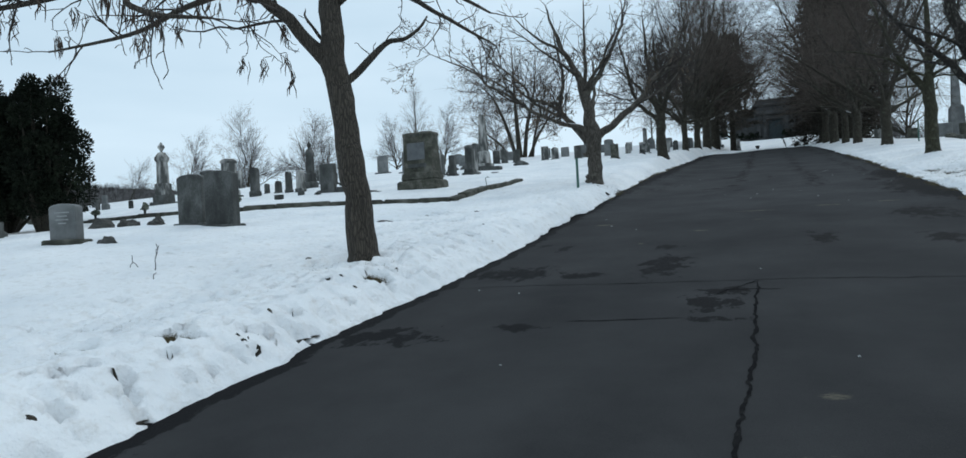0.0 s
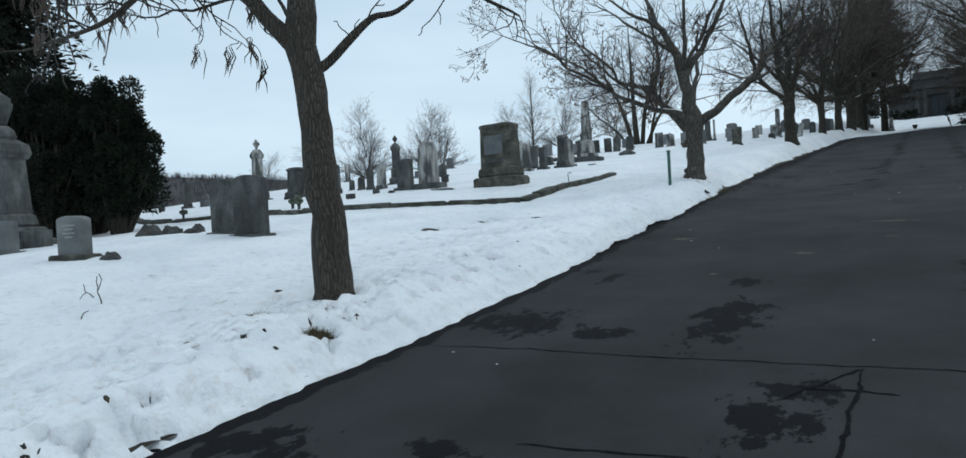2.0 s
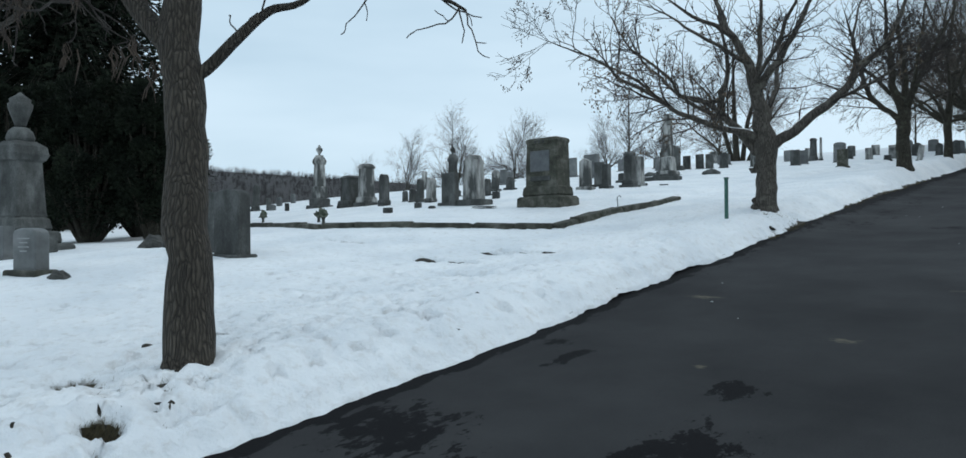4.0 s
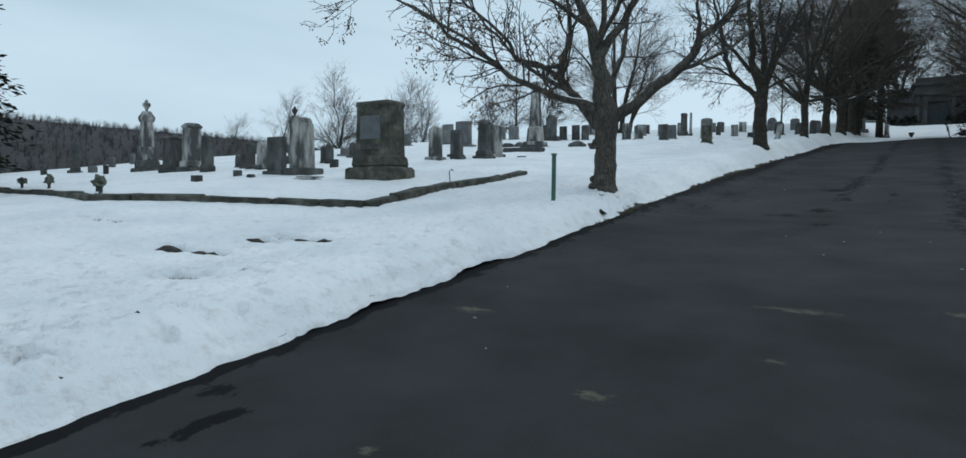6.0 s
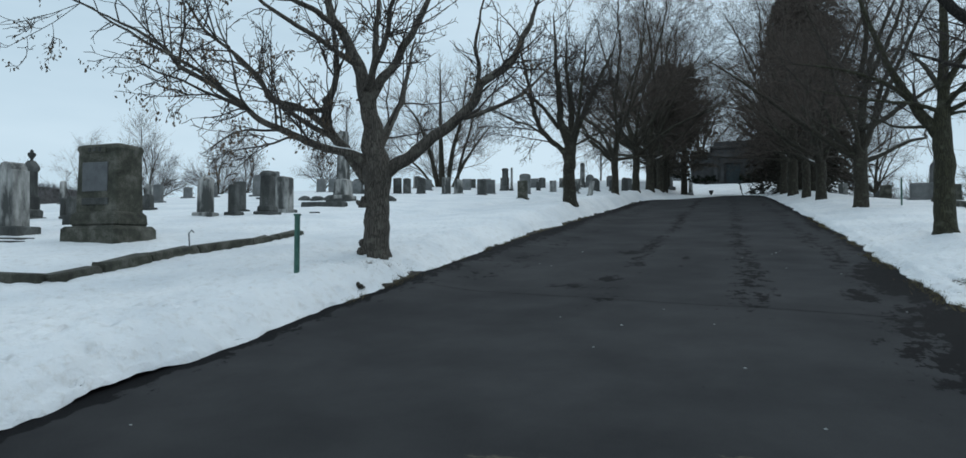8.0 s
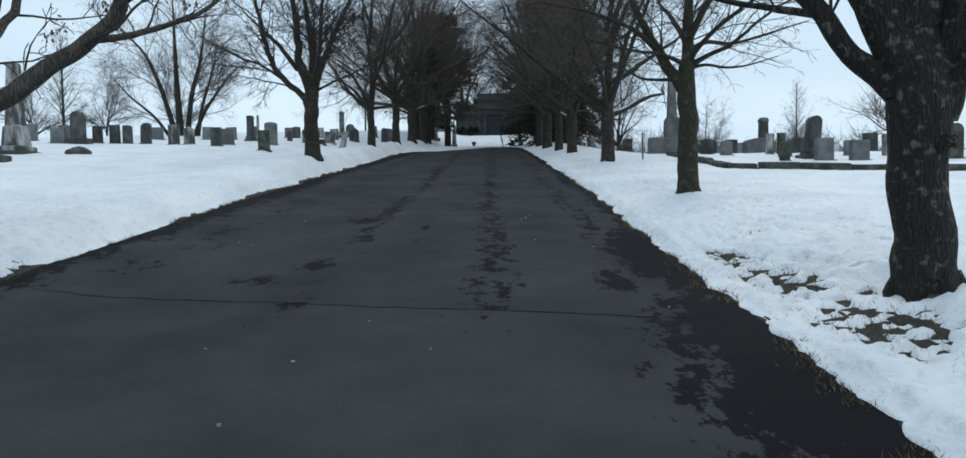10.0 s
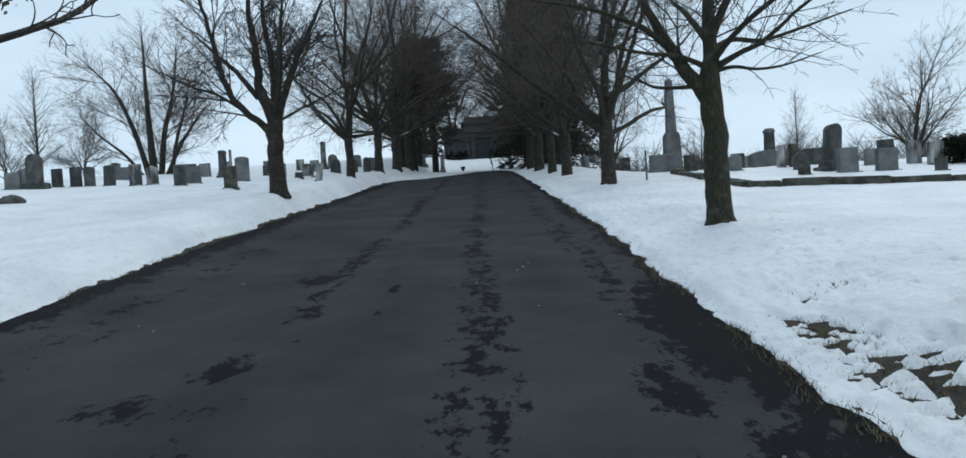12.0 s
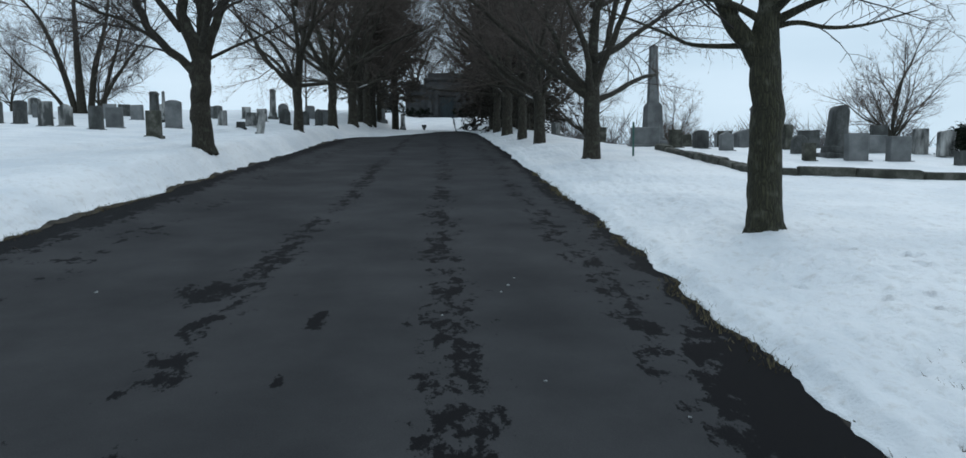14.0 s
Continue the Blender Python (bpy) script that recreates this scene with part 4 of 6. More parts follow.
# broad maple by the sign post
tree("maple_tree", -4.13, 18.95, "broad low-forked grey maple with withered seeds by lane", [
    ([(0.02, 0, 0), (0.01, 0, 0.54), (0.02, 0, 0.96), (0.02, 0, 1.39), (-0.04, 0.02, 1.93), (-0.13, 0.03, 2.31), (-0.17, 0.04, 2.63), (-0.24, 0.05, 2.98), (-0.43, 0.05, 3.35), (-0.56, 0.08, 3.69), (-0.77, 0.1, 4.05), (-1.1, 0.2, 5.2)], [0.225, 0.20, 0.195, 0.225, 0.165, 0.145, 0.13, 0.105, 0.085, 0.075, 0.06, 0.015]),
    ([(-0.14, 0.03, 2.5), (0.04, 0.0, 2.84), (0.23, -0.05, 3.06), (0.5, -0.1, 3.51), (0.68, -0.15, 3.91), (0.93, -0.1, 4.46), (1.2, 0.0, 5.4)], [0.1, 0.08, 0.07, 0.06, 0.05, 0.035, 0.012]),
    ([(-0.16, 0.05, 2.5), (-0.08, 0.2, 3.08), (-0.03, 0.3, 3.67), (-0.02, 0.35, 4.07), (0.05, 0.5, 5.4)], [0.08, 0.06, 0.05, 0.042, 0.012]),
    ([(0.08, 0, 1.36), (0.3, -0.03, 1.52), (0.6, -0.08, 1.72), (0.92, -0.1, 2.0), (1.27, -0.15, 2.26), (1.51, -0.2, 2.58), (1.75, -0.2, 2.9), (2.15, -0.2, 3.25), (2.36, -0.2, 3.71), (2.61, -0.2, 4.3)], [0.14, 0.108, 0.10, 0.092, 0.085, 0.075, 0.066, 0.058, 0.045, 0.015]),
    ([(-0.1, 0, 1.5), (-0.36, -0.1, 1.68), (-0.8, -0.2, 1.76), (-1.34, -0.3, 1.98), (-1.67, -0.33, 2.12), (-2.14, -0.35, 2.47), (-2.87, -0.35, 2.91), (-3.34, -0.3, 3.33), (-3.88, -0.25, 3.62), (-4.5, -0.2, 3.9)], [0.11, 0.072, 0.06, 0.054, 0.048, 0.042, 0.034, 0.026, 0.018, 0.008]),
    ([(-0.12, 0.05, 1.3), (-0.47, 0.15, 1.75), (-0.67, 0.22, 1.96), (-0.79, 0.28, 2.19), (-0.81, 0.32, 2.57), (-0.71, 0.36, 2.9), (-0.68, 0.4, 3.29), (-0.76, 0.5, 3.89), (-0.85, 0.6, 4.7)], [0.13, 0.092, 0.08, 0.075, 0.07, 0.052, 0.04, 0.03, 0.01]),
    ([(-0.76, 0.26, 2.11), (-1.19, 0.2, 2.44), (-1.66, 0.1, 2.56), (-1.85, 0.05, 2.87), (-2.18, 0.0, 3.22), (-2.59, -0.05, 3.51), (-2.81, -0.05, 3.79), (-3.12, 0, 4.4)], [0.06, 0.046, 0.04, 0.034, 0.028, 0.023, 0.018, 0.008]),
    ([(-0.67, 0.22, 1.98), (-1.21, 0.35, 2.27), (-1.65, 0.5, 2.63), (-2.06, 0.6, 3.07), (-2.48, 0.7, 3.5), (-2.74, 0.8, 4.1)], [0.05, 0.04, 0.034, 0.028, 0.02, 0.008]),
    ([(-0.56, 0.08, 3.69), (-0.95, -0.2, 3.87), (-1.38, -0.4, 4.07), (-2.1, -0.7, 4.6)], [0.055, 0.045, 0.035, 0.01]),
    ([(1.51, -0.2, 2.58), (1.6, -0.35, 2.94), (1.54, -0.5, 3.37), (1.66, -0.7, 4.1)], [0.045, 0.035, 0.027, 0.01]),
    ([(1.27, -0.15, 2.26), (1.8, 0.3, 2.5), (2.5, 0.7, 2.95), (3.1, 0.9, 3.6)], [0.045, 0.036, 0.028, 0.01]),
    ([(-0.81, 0.3, 2.49), (-0.99, 0.2, 2.41), (-1.37, 0.1, 2.42), (-1.64, 0.05, 2.56)], [0.05, 0.04, 0.032, 0.012]),
    ([(-0.02, 0.1, 1.7), (0.15, 0.6, 2.2), (0.4, 1.3, 3.0), (0.6, 2.0, 4.2)], [0.09, 0.067, 0.05, 0.012]),
    ([(-0.3, 0.05, 3.1), (-0.8, -0.4, 3.35), (-1.4, -0.9, 3.6), (-2.2, -1.3, 4.1)], [0.05, 0.04, 0.03, 0.01]),
    ([(-0.2, 0.0, 2.7), (0.1, -0.7, 3.2), (0.3, -1.4, 3.7), (0.5, -2.0, 4.3)], [0.05, 0.04, 0.03, 0.01]),
    ([(-2.14, -0.35, 2.47), (-2.5, -0.8, 2.75), (-3.2, -1.1, 3.1), (-3.9, -1.3, 3.5)], [0.034, 0.028, 0.02, 0.008]),
], PLAN_B, BARK_B, TWIG, 23, turn=25.5, hang="leaves", hang_n=5200, gnarl=0.05, snow=((4, 0.08, 0.24), (3, 0.14, 0.3), (5, 0.44, 0.5), (3, 0.4, 0.47), (11, 0.0, 0.3)),
   burls=((-0.19, -0.03, 0.86, 0.10), (-0.17, -0.05, 0.1, 0.11), (-0.16, 0.02, 0.25, 0.08), (0.16, -0.03, 1.45, 0.10), (-0.80, 0.28, 2.55, 0.085)))

# thick multi-stemmed tree close to the lane
tree("thick_maple_tree", 4.88, 17.46, "thick dark multi-stemmed tree with pale lichen spots", [
    ([(0, 0, 0), (-0.03, 0, 0.3), (-0.05, 0, 0.7), (-0.07, 0, 1.06), (-0.05, 0, 1.45), (-0.09, 0, 1.78), (-0.22, 0, 2.1), (-0.42, 0, 2.5), (-0.56, 0, 2.85), (-0.85, 0.05, 3.9), (-1.2, 0.1, 6.5)], [0.265, 0.225, 0.212, 0.208, 0.232, 0.235, 0.19, 0.165, 0.145, 0.11, 0.03]),
    ([(-0.12, 0, 1.55), (-0.32, -0.03, 1.78), (-0.53, -0.06, 1.98), (-0.74, -0.1, 2.32), (-0.94, -0.15, 2.56), (-1.2, -0.2, 2.84), (-1.6, -0.25, 3.3), (-2.3, -0.3, 4.4)], [0.13, 0.105, 0.088, 0.08, 0.075, 0.066, 0.055, 0.015]),
    ([(-0.06, 0.02, 1.6), (-0.1, 0.03, 2.1), (-0.07, 0.05, 2.46), (-0.02, 0.08, 2.75), (0.05, 0.12, 3.6), (0.1, 0.2, 6.2)], [0.21, 0.19, 0.175, 0.16, 0.12, 0.03]),
    ([(0.04, 0.02, 1.45), (0.13, 0.04, 1.79), (0.17, 0.06, 2.15), (0.26, 0.08, 2.43), (0.36, 0.1, 2.75), (0.6, 0.15, 3.5), (1.0, 0.3, 5.8)], [0.16, 0.15, 0.14, 0.13, 0.12, 0.09, 0.02]),
    ([(0.04, 0, 1.5), (0.18, -0.06, 1.72), (0.34, -0.12, 1.92), (0.62, -0.18, 2.1), (1.1, -0.25, 2.5), (2.0, -0.4, 3.5)], [0.11, 0.085, 0.075, 0.066, 0.055, 0.015]),
    ([(-0.1, 0.12, 1.9), (-0.25, 0.4, 2.8), (-0.45, 0.7, 3.8), (-0.6, 1.0, 5.6)], [0.12, 0.10, 0.07, 0.02]),
    ([(-0.35, -0.05, 2.4), (-0.6, -0.4, 2.75), (-1.1, -0.8, 3.1), (-1.8, -1.2, 3.5)], [0.05, 0.04, 0.03, 0.01]),
    ([(-0.74, -0.1, 2.32), (-1.1, 0.2, 2.5), (-1.7, 0.5, 2.75), (-2.3, 0.7, 3.1)], [0.04, 0.032, 0.024, 0.009]),
], PLAN_T, BARK_D, TWIG, 37, turn=-27.7, gnarl=0.03, snow=((2, 0.3, 0.44), (4, 0.12, 0.3), (3, 0.4, 0.55)), burls=((0.1, -0.12, 1.2, 0.09), (-0.24, -0.05, 1.62, 0.1)))

# straight tree further on
LIMBS_E = [
    ([(0, 0, 0), (-0.01, 0, 0.4), (-0.02, 0, 0.8), (-0.01, 0, 1.44), (-0.04, 0, 1.98), (-0.05, 0.02, 2.25), (-0.01, 0.04, 2.62), (-0.02, 0.06, 3.1), (0.0, 0.1, 4.2), (-0.1, 0.2, 7.0)], [0.23, 0.192, 0.183, 0.176, 0.165, 0.155, 0.118, 0.10, 0.08, 0.02]),
    ([(-0.06, 0, 1.98), (-0.2, -0.03, 2.2), (-0.39, -0.06, 2.49), (-0.54, -0.1, 2.77), (-0.72, -0.15, 3.11), (-1.0, -0.2, 3.8), (-1.6, -0.3, 5.6)], [0.13, 0.115, 0.10, 0.088, 0.076, 0.06, 0.015]),
    ([(0.0, 0.02, 2.45), (0.38, -0.05, 2.61), (0.68, -0.1, 2.7), (0.95, -0.15, 2.88), (1.4, -0.2, 3.2), (2.2, -0.3, 3.6)], [0.06, 0.042, 0.036, 0.03, 0.022, 0.008]),
    ([(0.0, 0.0, 2.4), (0.28, 0.1, 2.46), (0.6, 0.2, 2.4), (1.0, 0.3, 2.42), (1.5, 0.4, 2.55)], [0.04, 0.028, 0.022, 0.016, 0.007]),
    ([(-0.2, -0.03, 2.22), (-0.55, 0.1, 2.26), (-0.9, 0.2, 2.34), (-1.3, 0.3, 2.56), (-2.0, 0.4, 2.9)], [0.04, 0.03, 0.024, 0.018, 0.007]),
    ([(-0.1, 0.0, 2.5), (-0.44, -0.3, 2.65), (-0.8, -0.6, 2.68), (-1.3, -0.9, 2.8), (-2.0, -1.2, 3.0)], [0.045, 0.034, 0.026, 0.02, 0.008]),
    ([(0.0, 0.04, 2.72), (0.28, 0.3, 2.91), (0.7, 0.6, 2.9), (1.2, 0.9, 3.05), (2.0, 1.2, 3.3)], [0.05, 0.04, 0.032, 0.024, 0.008]),
    ([(0.0, 0.0, 2.9), (0.25, 0.2, 3.5), (0.6, 0.5, 4.2), (0.9, 0.8, 5.6)], [0.075, 0.06, 0.048, 0.015]),
    ([(0.0, 0.05, 2.55), (0.4, -0.6, 2.8), (0.9, -1.2, 3.0), (1.5, -1.8, 3.2)], [0.05, 0.042, 0.032, 0.01]),
    ([(-0.05, 0.05, 2.9), (-0.4, 0.7, 3.5), (-0.9, 1.4, 4.2)], [0.06, 0.045, 0.012]),
    ([(-0.5, -0.1, 2.7), (-0.9, -0.5, 3.1), (-1.6, -0.9, 3.4), (-2.4, -1.2, 3.6)], [0.05, 0.04, 0.03, 0.01]),
]
tree_e = tree("lane_tree", 5.02, 24.6, "straight bare tree with moss-green trunk beside the lane", LIMBS_E, PLAN_E, BARK_E, TWIG, 41, turn=-23.8, gnarl=0.02, group="trees along the lane", snow=((1, 0.0, 0.16),), thin=0.62)

LIMBS_C = [
    ([(0, 0, 0), (-0.03, 0, 0.7), (-0.04, 0, 1.3), (-0.01, 0, 1.9), (-0.04, 0, 2.25), (-0.24, 0, 2.76), (-0.36, 0.02, 3.18), (-0.38, 0.05, 3.86), (-0.47, 0.1, 4.7), (-0.6, 0.2, 7.0)], [0.27, 0.225, 0.215, 0.24, 0.2, 0.15, 0.125, 0.11, 0.085, 0.02]),
    ([(-0.12, 0, 1.85), (-0.45, -0.03, 2.17), (-0.85, -0.06, 2.49), (-1.22, -0.1, 3.15), (-1.42, -0.15, 3.98), (-1.55, -0.2, 4.64), (-1.9, -0.3, 6.0)], [0.12, 0.1, 0.09, 0.085, 0.07, 0.055, 0.015]),
    ([(-0.4, 0.0, 2.8), (-0.96, 0.2, 3.58), (-1.42, 0.4, 4.07), (-2.1, 0.6, 4.8)], [0.08, 0.065, 0.05, 0.012]),
    ([(0.0, 0.02, 2.2), (0.04, 0.05, 3.02), (0.03, 0.08, 3.79), (-0.1, 0.1, 4.72), (-0.14, 0.2, 6.4)], [0.13, 0.11, 0.095, 0.075, 0.015]),
    ([(0.08, 0.0, 2.1), (0.2, -0.03, 2.62), (0.5, -0.08, 3.29), (0.7, -0.1, 3.9), (0.97, -0.15, 4.43), (1.6, -0.2, 5.8)], [0.13, 0.11, 0.095, 0.085, 0.07, 0.015]),
    ([(0.1, 0.02, 2.15), (0.72, -0.1, 2.48), (1.24, -0.2, 2.71), (2.2, -0.3, 3.2)], [0.045, 0.034, 0.028, 0.01]),
    ([(-0.8, -0.06, 2.46), (-1.47, -0.3, 2.85), (-2.1, -0.5, 3.04), (-3.2, -0.7, 3.6)], [0.045, 0.036, 0.03, 0.01]),
    ([(0.0, 0.05, 2.3), (0.1, 0.9, 3.0), (0.2, 1.8, 4.2), (0.2, 2.5, 5.4)], [0.09, 0.07, 0.05, 0.015]),
    ([(0.0, -0.05, 2.3), (0.2, -0.9, 3.0), (0.3, -1.7, 4.2), (0.4, -2.3, 5.4)], [0.09, 0.07, 0.05, 0.015]),
]
tree("lane_tree", -4.2, 33.3, "forked bare tree with dark trunk beside the lane", LIMBS_C, PLAN_E, BARK_C, TWIG, 53, turn=16.2, gnarl=0.04, group="trees along the lane", thin=0.95)

# dense twiggy trees that line the upper lane
PLAN_D = [(2.3, 52, 0.42, 0.02, 0.14, 3, 4), (3.8, 50, 0.46, 0.01, 0.16, 2, 3), (6.5, 50, 0.5, 0.0, 0.18, 1, 3), (8.0, 48, 0.6, 0.0, 0.18, 1, 3)]


def fan_limbs(seed, stem, count, reach, top, r):
    """A leader and crooked limbs that fork low and spread wide."""
    rng = random.Random(seed)
    lead = wander_line(rng, Vector((0, 0, stem)), Vector((0.06, 0.03, 1)), top, 4, 0.10, 0.02)
    limbs = [([(0, 0, 0), (0.02, 0, stem * 0.5), (0, 0, stem)] + [tuple(p) for p in lead[1:]], [r * 1.25, r, r * 1.05, r * 0.6, r * 0.42, r * 0.25, 0.014])]
    for k in range(count):
        a = k * 2.4 + rng.uniform(-0.4, 0.4)
        e = ((k * 0.618) % 1.0) ** 0.8
        rise = radians(74 - 58 * e)
        z = stem * rng.uniform(0.85, 1.2) + (top * rng.uniform(0.05, 0.4) if k % 3 == 2 else 0)
        long = (top * (1 - e) + reach * e) * rng.uniform(0.8, 1.1)
        d = Vector((math.cos(a) * math.cos(rise), math.sin(a) * math.cos(rise), math.sin(rise)))
        q = wander_line(rng, Vector((0, 0, z)), d, long, 5, 0.13, 0.05)
        w = r * rng.uniform(0.42, 0.58)
        limbs.append(([tuple(p) for p in q], [w, w * 0.8, w * 0.62, w * 0.46, w * 0.3, 0.012]))
    return limbs


def leader_limbs(seed, tall, wide, count, r):
    """A straight leader with ascending side limbs all the way up."""
    rng = random.Random(seed)
    limbs = [([(0, 0, 0), (0.05, 0, tall * 0.3), (0.0, 0.05, tall * 0.65), (0.03, 0, tall)], [r, r * 0.75, r * 0.45, 0.015])]
    for k in range(count):
        f = 0.16 + 0.78 * k / count
        a = k * 2.4 + rng.uniform(-0.3, 0.3)
        long = wide * (1.25 - f) * rng.uniform(0.85, 1.15)
        rise = radians(rng.uniform(28, 50) + 18 * f)
        d = Vector((math.cos(a) * math.cos(rise), math.sin(a) * math.cos(rise), math.sin(rise)))
        q = wander_line(rng, Vector((0, 0, tall * f)), d, long, 4, 0.07, 0.03)
        w = r * 0.34 * (1.15 - f)
        limbs.append(([tuple(p) for p in q], [w, w * 0.75, w * 0.55, w * 0.35, 0.01]))
    return limbs


tree_f = tree("lane_tree", 5.31, 35.2, "dense spreading bare tree with low fork beside lane", fan_limbs(3, 1.7, 12, 5.0, 7.2, 0.21), PLAN_D, BARK_C, TWIG_LANE, 61, thin=0.6, gnarl=0.04, snow=((1, 0.05, 0.2), (2, 0.3, 0.4), (3, 0.08, 0.2), (4, 0.1, 0.25), (5, 0.5, 0.62), (6, 0.06, 0.18), (7, 0.2, 0.35), (8, 0.4, 0.5), (9, 0.1, 0.2), (11, 0.3, 0.42)), group="trees along the lane")
tree_g = tree("lane_tree", -4.32, 44.3, "slender dark bare tree with dense twigs", fan_limbs(8, 1.9, 11, 4.3, 7.8, 0.17), PLAN_D, BARK_C, TWIG_LANE, 67, thin=0.6, gnarl=0.04, group="trees along the lane")
for ob, x, y, turn, s in ((tree_f, 5.05, 43.3, 80, 1.0), (tree_g, 4.85, 47.5, 20, 1.1), (tree_f, 4.75, 53.5, 200, 1.25), (tree_g, 4.7, 60.0, 130, 1.3), (tree_f, 5.0, 67, 300, 1.35), (tree_g, 6.2, 74.0, 45, 1.4),
                          (tree_g, -4.3, 52.5, 100, 1.25), (tree_f, -4.2, 59.5, 20, 1.3), (tree_g, -4.1, 66.5, 220, 1.45), (tree_g, -5.6, 80.0, 310, 1.5), (tree_f, -5.2, 72.0, 140, 1.35), (tree_g, -6.4, 87.0, 20, 1.5),
                          (tree_f, 9.5, 56.0, 10, 0.6), (tree_g, -5.6, 96.0, 60, 1.5), (tree_f, 9.5, 81.0, 160, 1.5), (tree_f, -3.0, 131.0, 90, 1.8), (tree_g, 6.0, 132.0, 10, 1.8)):
    copy_thing(ob, pose(x, y, height(x, y) - 0.05, 0, 0, turn) @ Matrix.Scale(s, 4))

# bare trees out among the graves
FAR_PLAN = [(3.2, 42, 0.45, 0.02, 0.12, 4, 3), (3.6, 44, 0.46, 0.01, 0.14, 2, 3), (5.5, 44, 0.5, 0.0, 0.16, 1, 3), (5.0, 44, 0.5, 0.0, 0.16, 1, 3)]
THIN_PLAN = [(2.6, 42, 0.42, 0.02, 0.12, 2, 3), (4.0, 44, 0.46, 0.02, 0.14, 1, 3), (7.0, 46, 0.5, 0.0, 0.16, 1, 3)]
CONE_PLAN = [(2.8, 45, 0.42, 0.02, 0.10, 2, 3), (4.5, 45, 0.45, 0.01, 0.12, 1, 3), (5.0, 45, 0.5, 0.0, 0.12, 1, 3)]
cone = tree("bare_tree", -46.0, 87.0, "bare upright tree standing among the graves", leader_limbs(15, 12.2, 3.9, 44, 0.17), CONE_PLAN, BARK_C, TWIG_HAZED, 71, group="bare trees among the graves")
clump = tree("bare_tree_clump", -21.5, 62.0, "many-stemmed bare tree standing behind headstones", [
    ([(0, 0, 0), (-0.1, 0, 2), (-0.2, 0, 5), (-0.3, 0, 10.5)], [0.3, 0.24, 0.16, 0.03]),
    ([(0.4, 0.2, 0), (0.8, 0.2, 3), (1.6, 0.2, 6), (2.0, 0.2, 9)], [0.22, 0.18, 0.1, 0.03]),
    ([(-0.4, 0.1, 0), (-1.2, 0.1, 3), (-2.4, 0, 6), (-4.2, 0, 8)], [0.22, 0.18, 0.1, 0.03]),
    ([(0.9, 0, 0), (1.9, 0, 2), (3.2, 0, 3.8), (4.2, 0, 5.0)], [0.16, 0.12, 0.08, 0.02]),
    ([(1.2, 0.2, 0), (1.5, 0.2, 2), (2.4, 0, 4.6), (2.9, 0, 6.5)], [0.15, 0.12, 0.08, 0.02]),
    ([(-0.8, 0.1, 0), (-2.0, 0.1, 1.6), (-3.6, 0, 3.0), (-5.0, 0, 4.6)], [0.14, 0.1, 0.07, 0.02]),
], FAR_PLAN, BARK_C, TWIG_RED, 73, thin=0.8, group="bare trees among the graves")
round_tree = tree("bare_tree", -62.0, 70.0, "wide rounded bare tree on the skyline", fan_limbs(31, 1.5, 13, 5.2, 7.5, 0.16), THIN_PLAN, BARK_C, TWIG_HAZED, 77, group="bare trees on the skyline")
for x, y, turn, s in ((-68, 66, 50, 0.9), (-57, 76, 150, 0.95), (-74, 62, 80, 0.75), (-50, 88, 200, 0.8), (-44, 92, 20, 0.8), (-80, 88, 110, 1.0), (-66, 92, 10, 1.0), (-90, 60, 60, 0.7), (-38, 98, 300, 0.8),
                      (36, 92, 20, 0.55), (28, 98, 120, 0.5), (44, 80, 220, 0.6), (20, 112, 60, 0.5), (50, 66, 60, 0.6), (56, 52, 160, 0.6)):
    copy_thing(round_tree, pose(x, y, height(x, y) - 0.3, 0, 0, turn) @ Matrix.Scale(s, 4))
open_tree = tree("bare_tree", 30.5, 60.0, "open spreading bare tree among the graves", fan_limbs(41, 1.3, 15, 4.2, 6.0, 0.13), THIN_PLAN, BARK_C, TWIG_RED, 83, group="bare trees among the graves")
for ob, x, y, turn, s in ((open_tree, 20, 72, 80, 0.7),  (cone, 23.5, 62, 70, 0.5), (cone, -70, 40, 60, 0.5), (cone, -14, 95, 30, 0.7),
                          (cone, -92, 48, 30, 0.5), (cone, 22, 105, 10, 0.5), (cone, 40, 100, 210, 0.55)):
    copy_thing(ob, pose(x, y, height(x, y) - 0.05, 0, 0, turn) @ Matrix.Scale(s, 4))


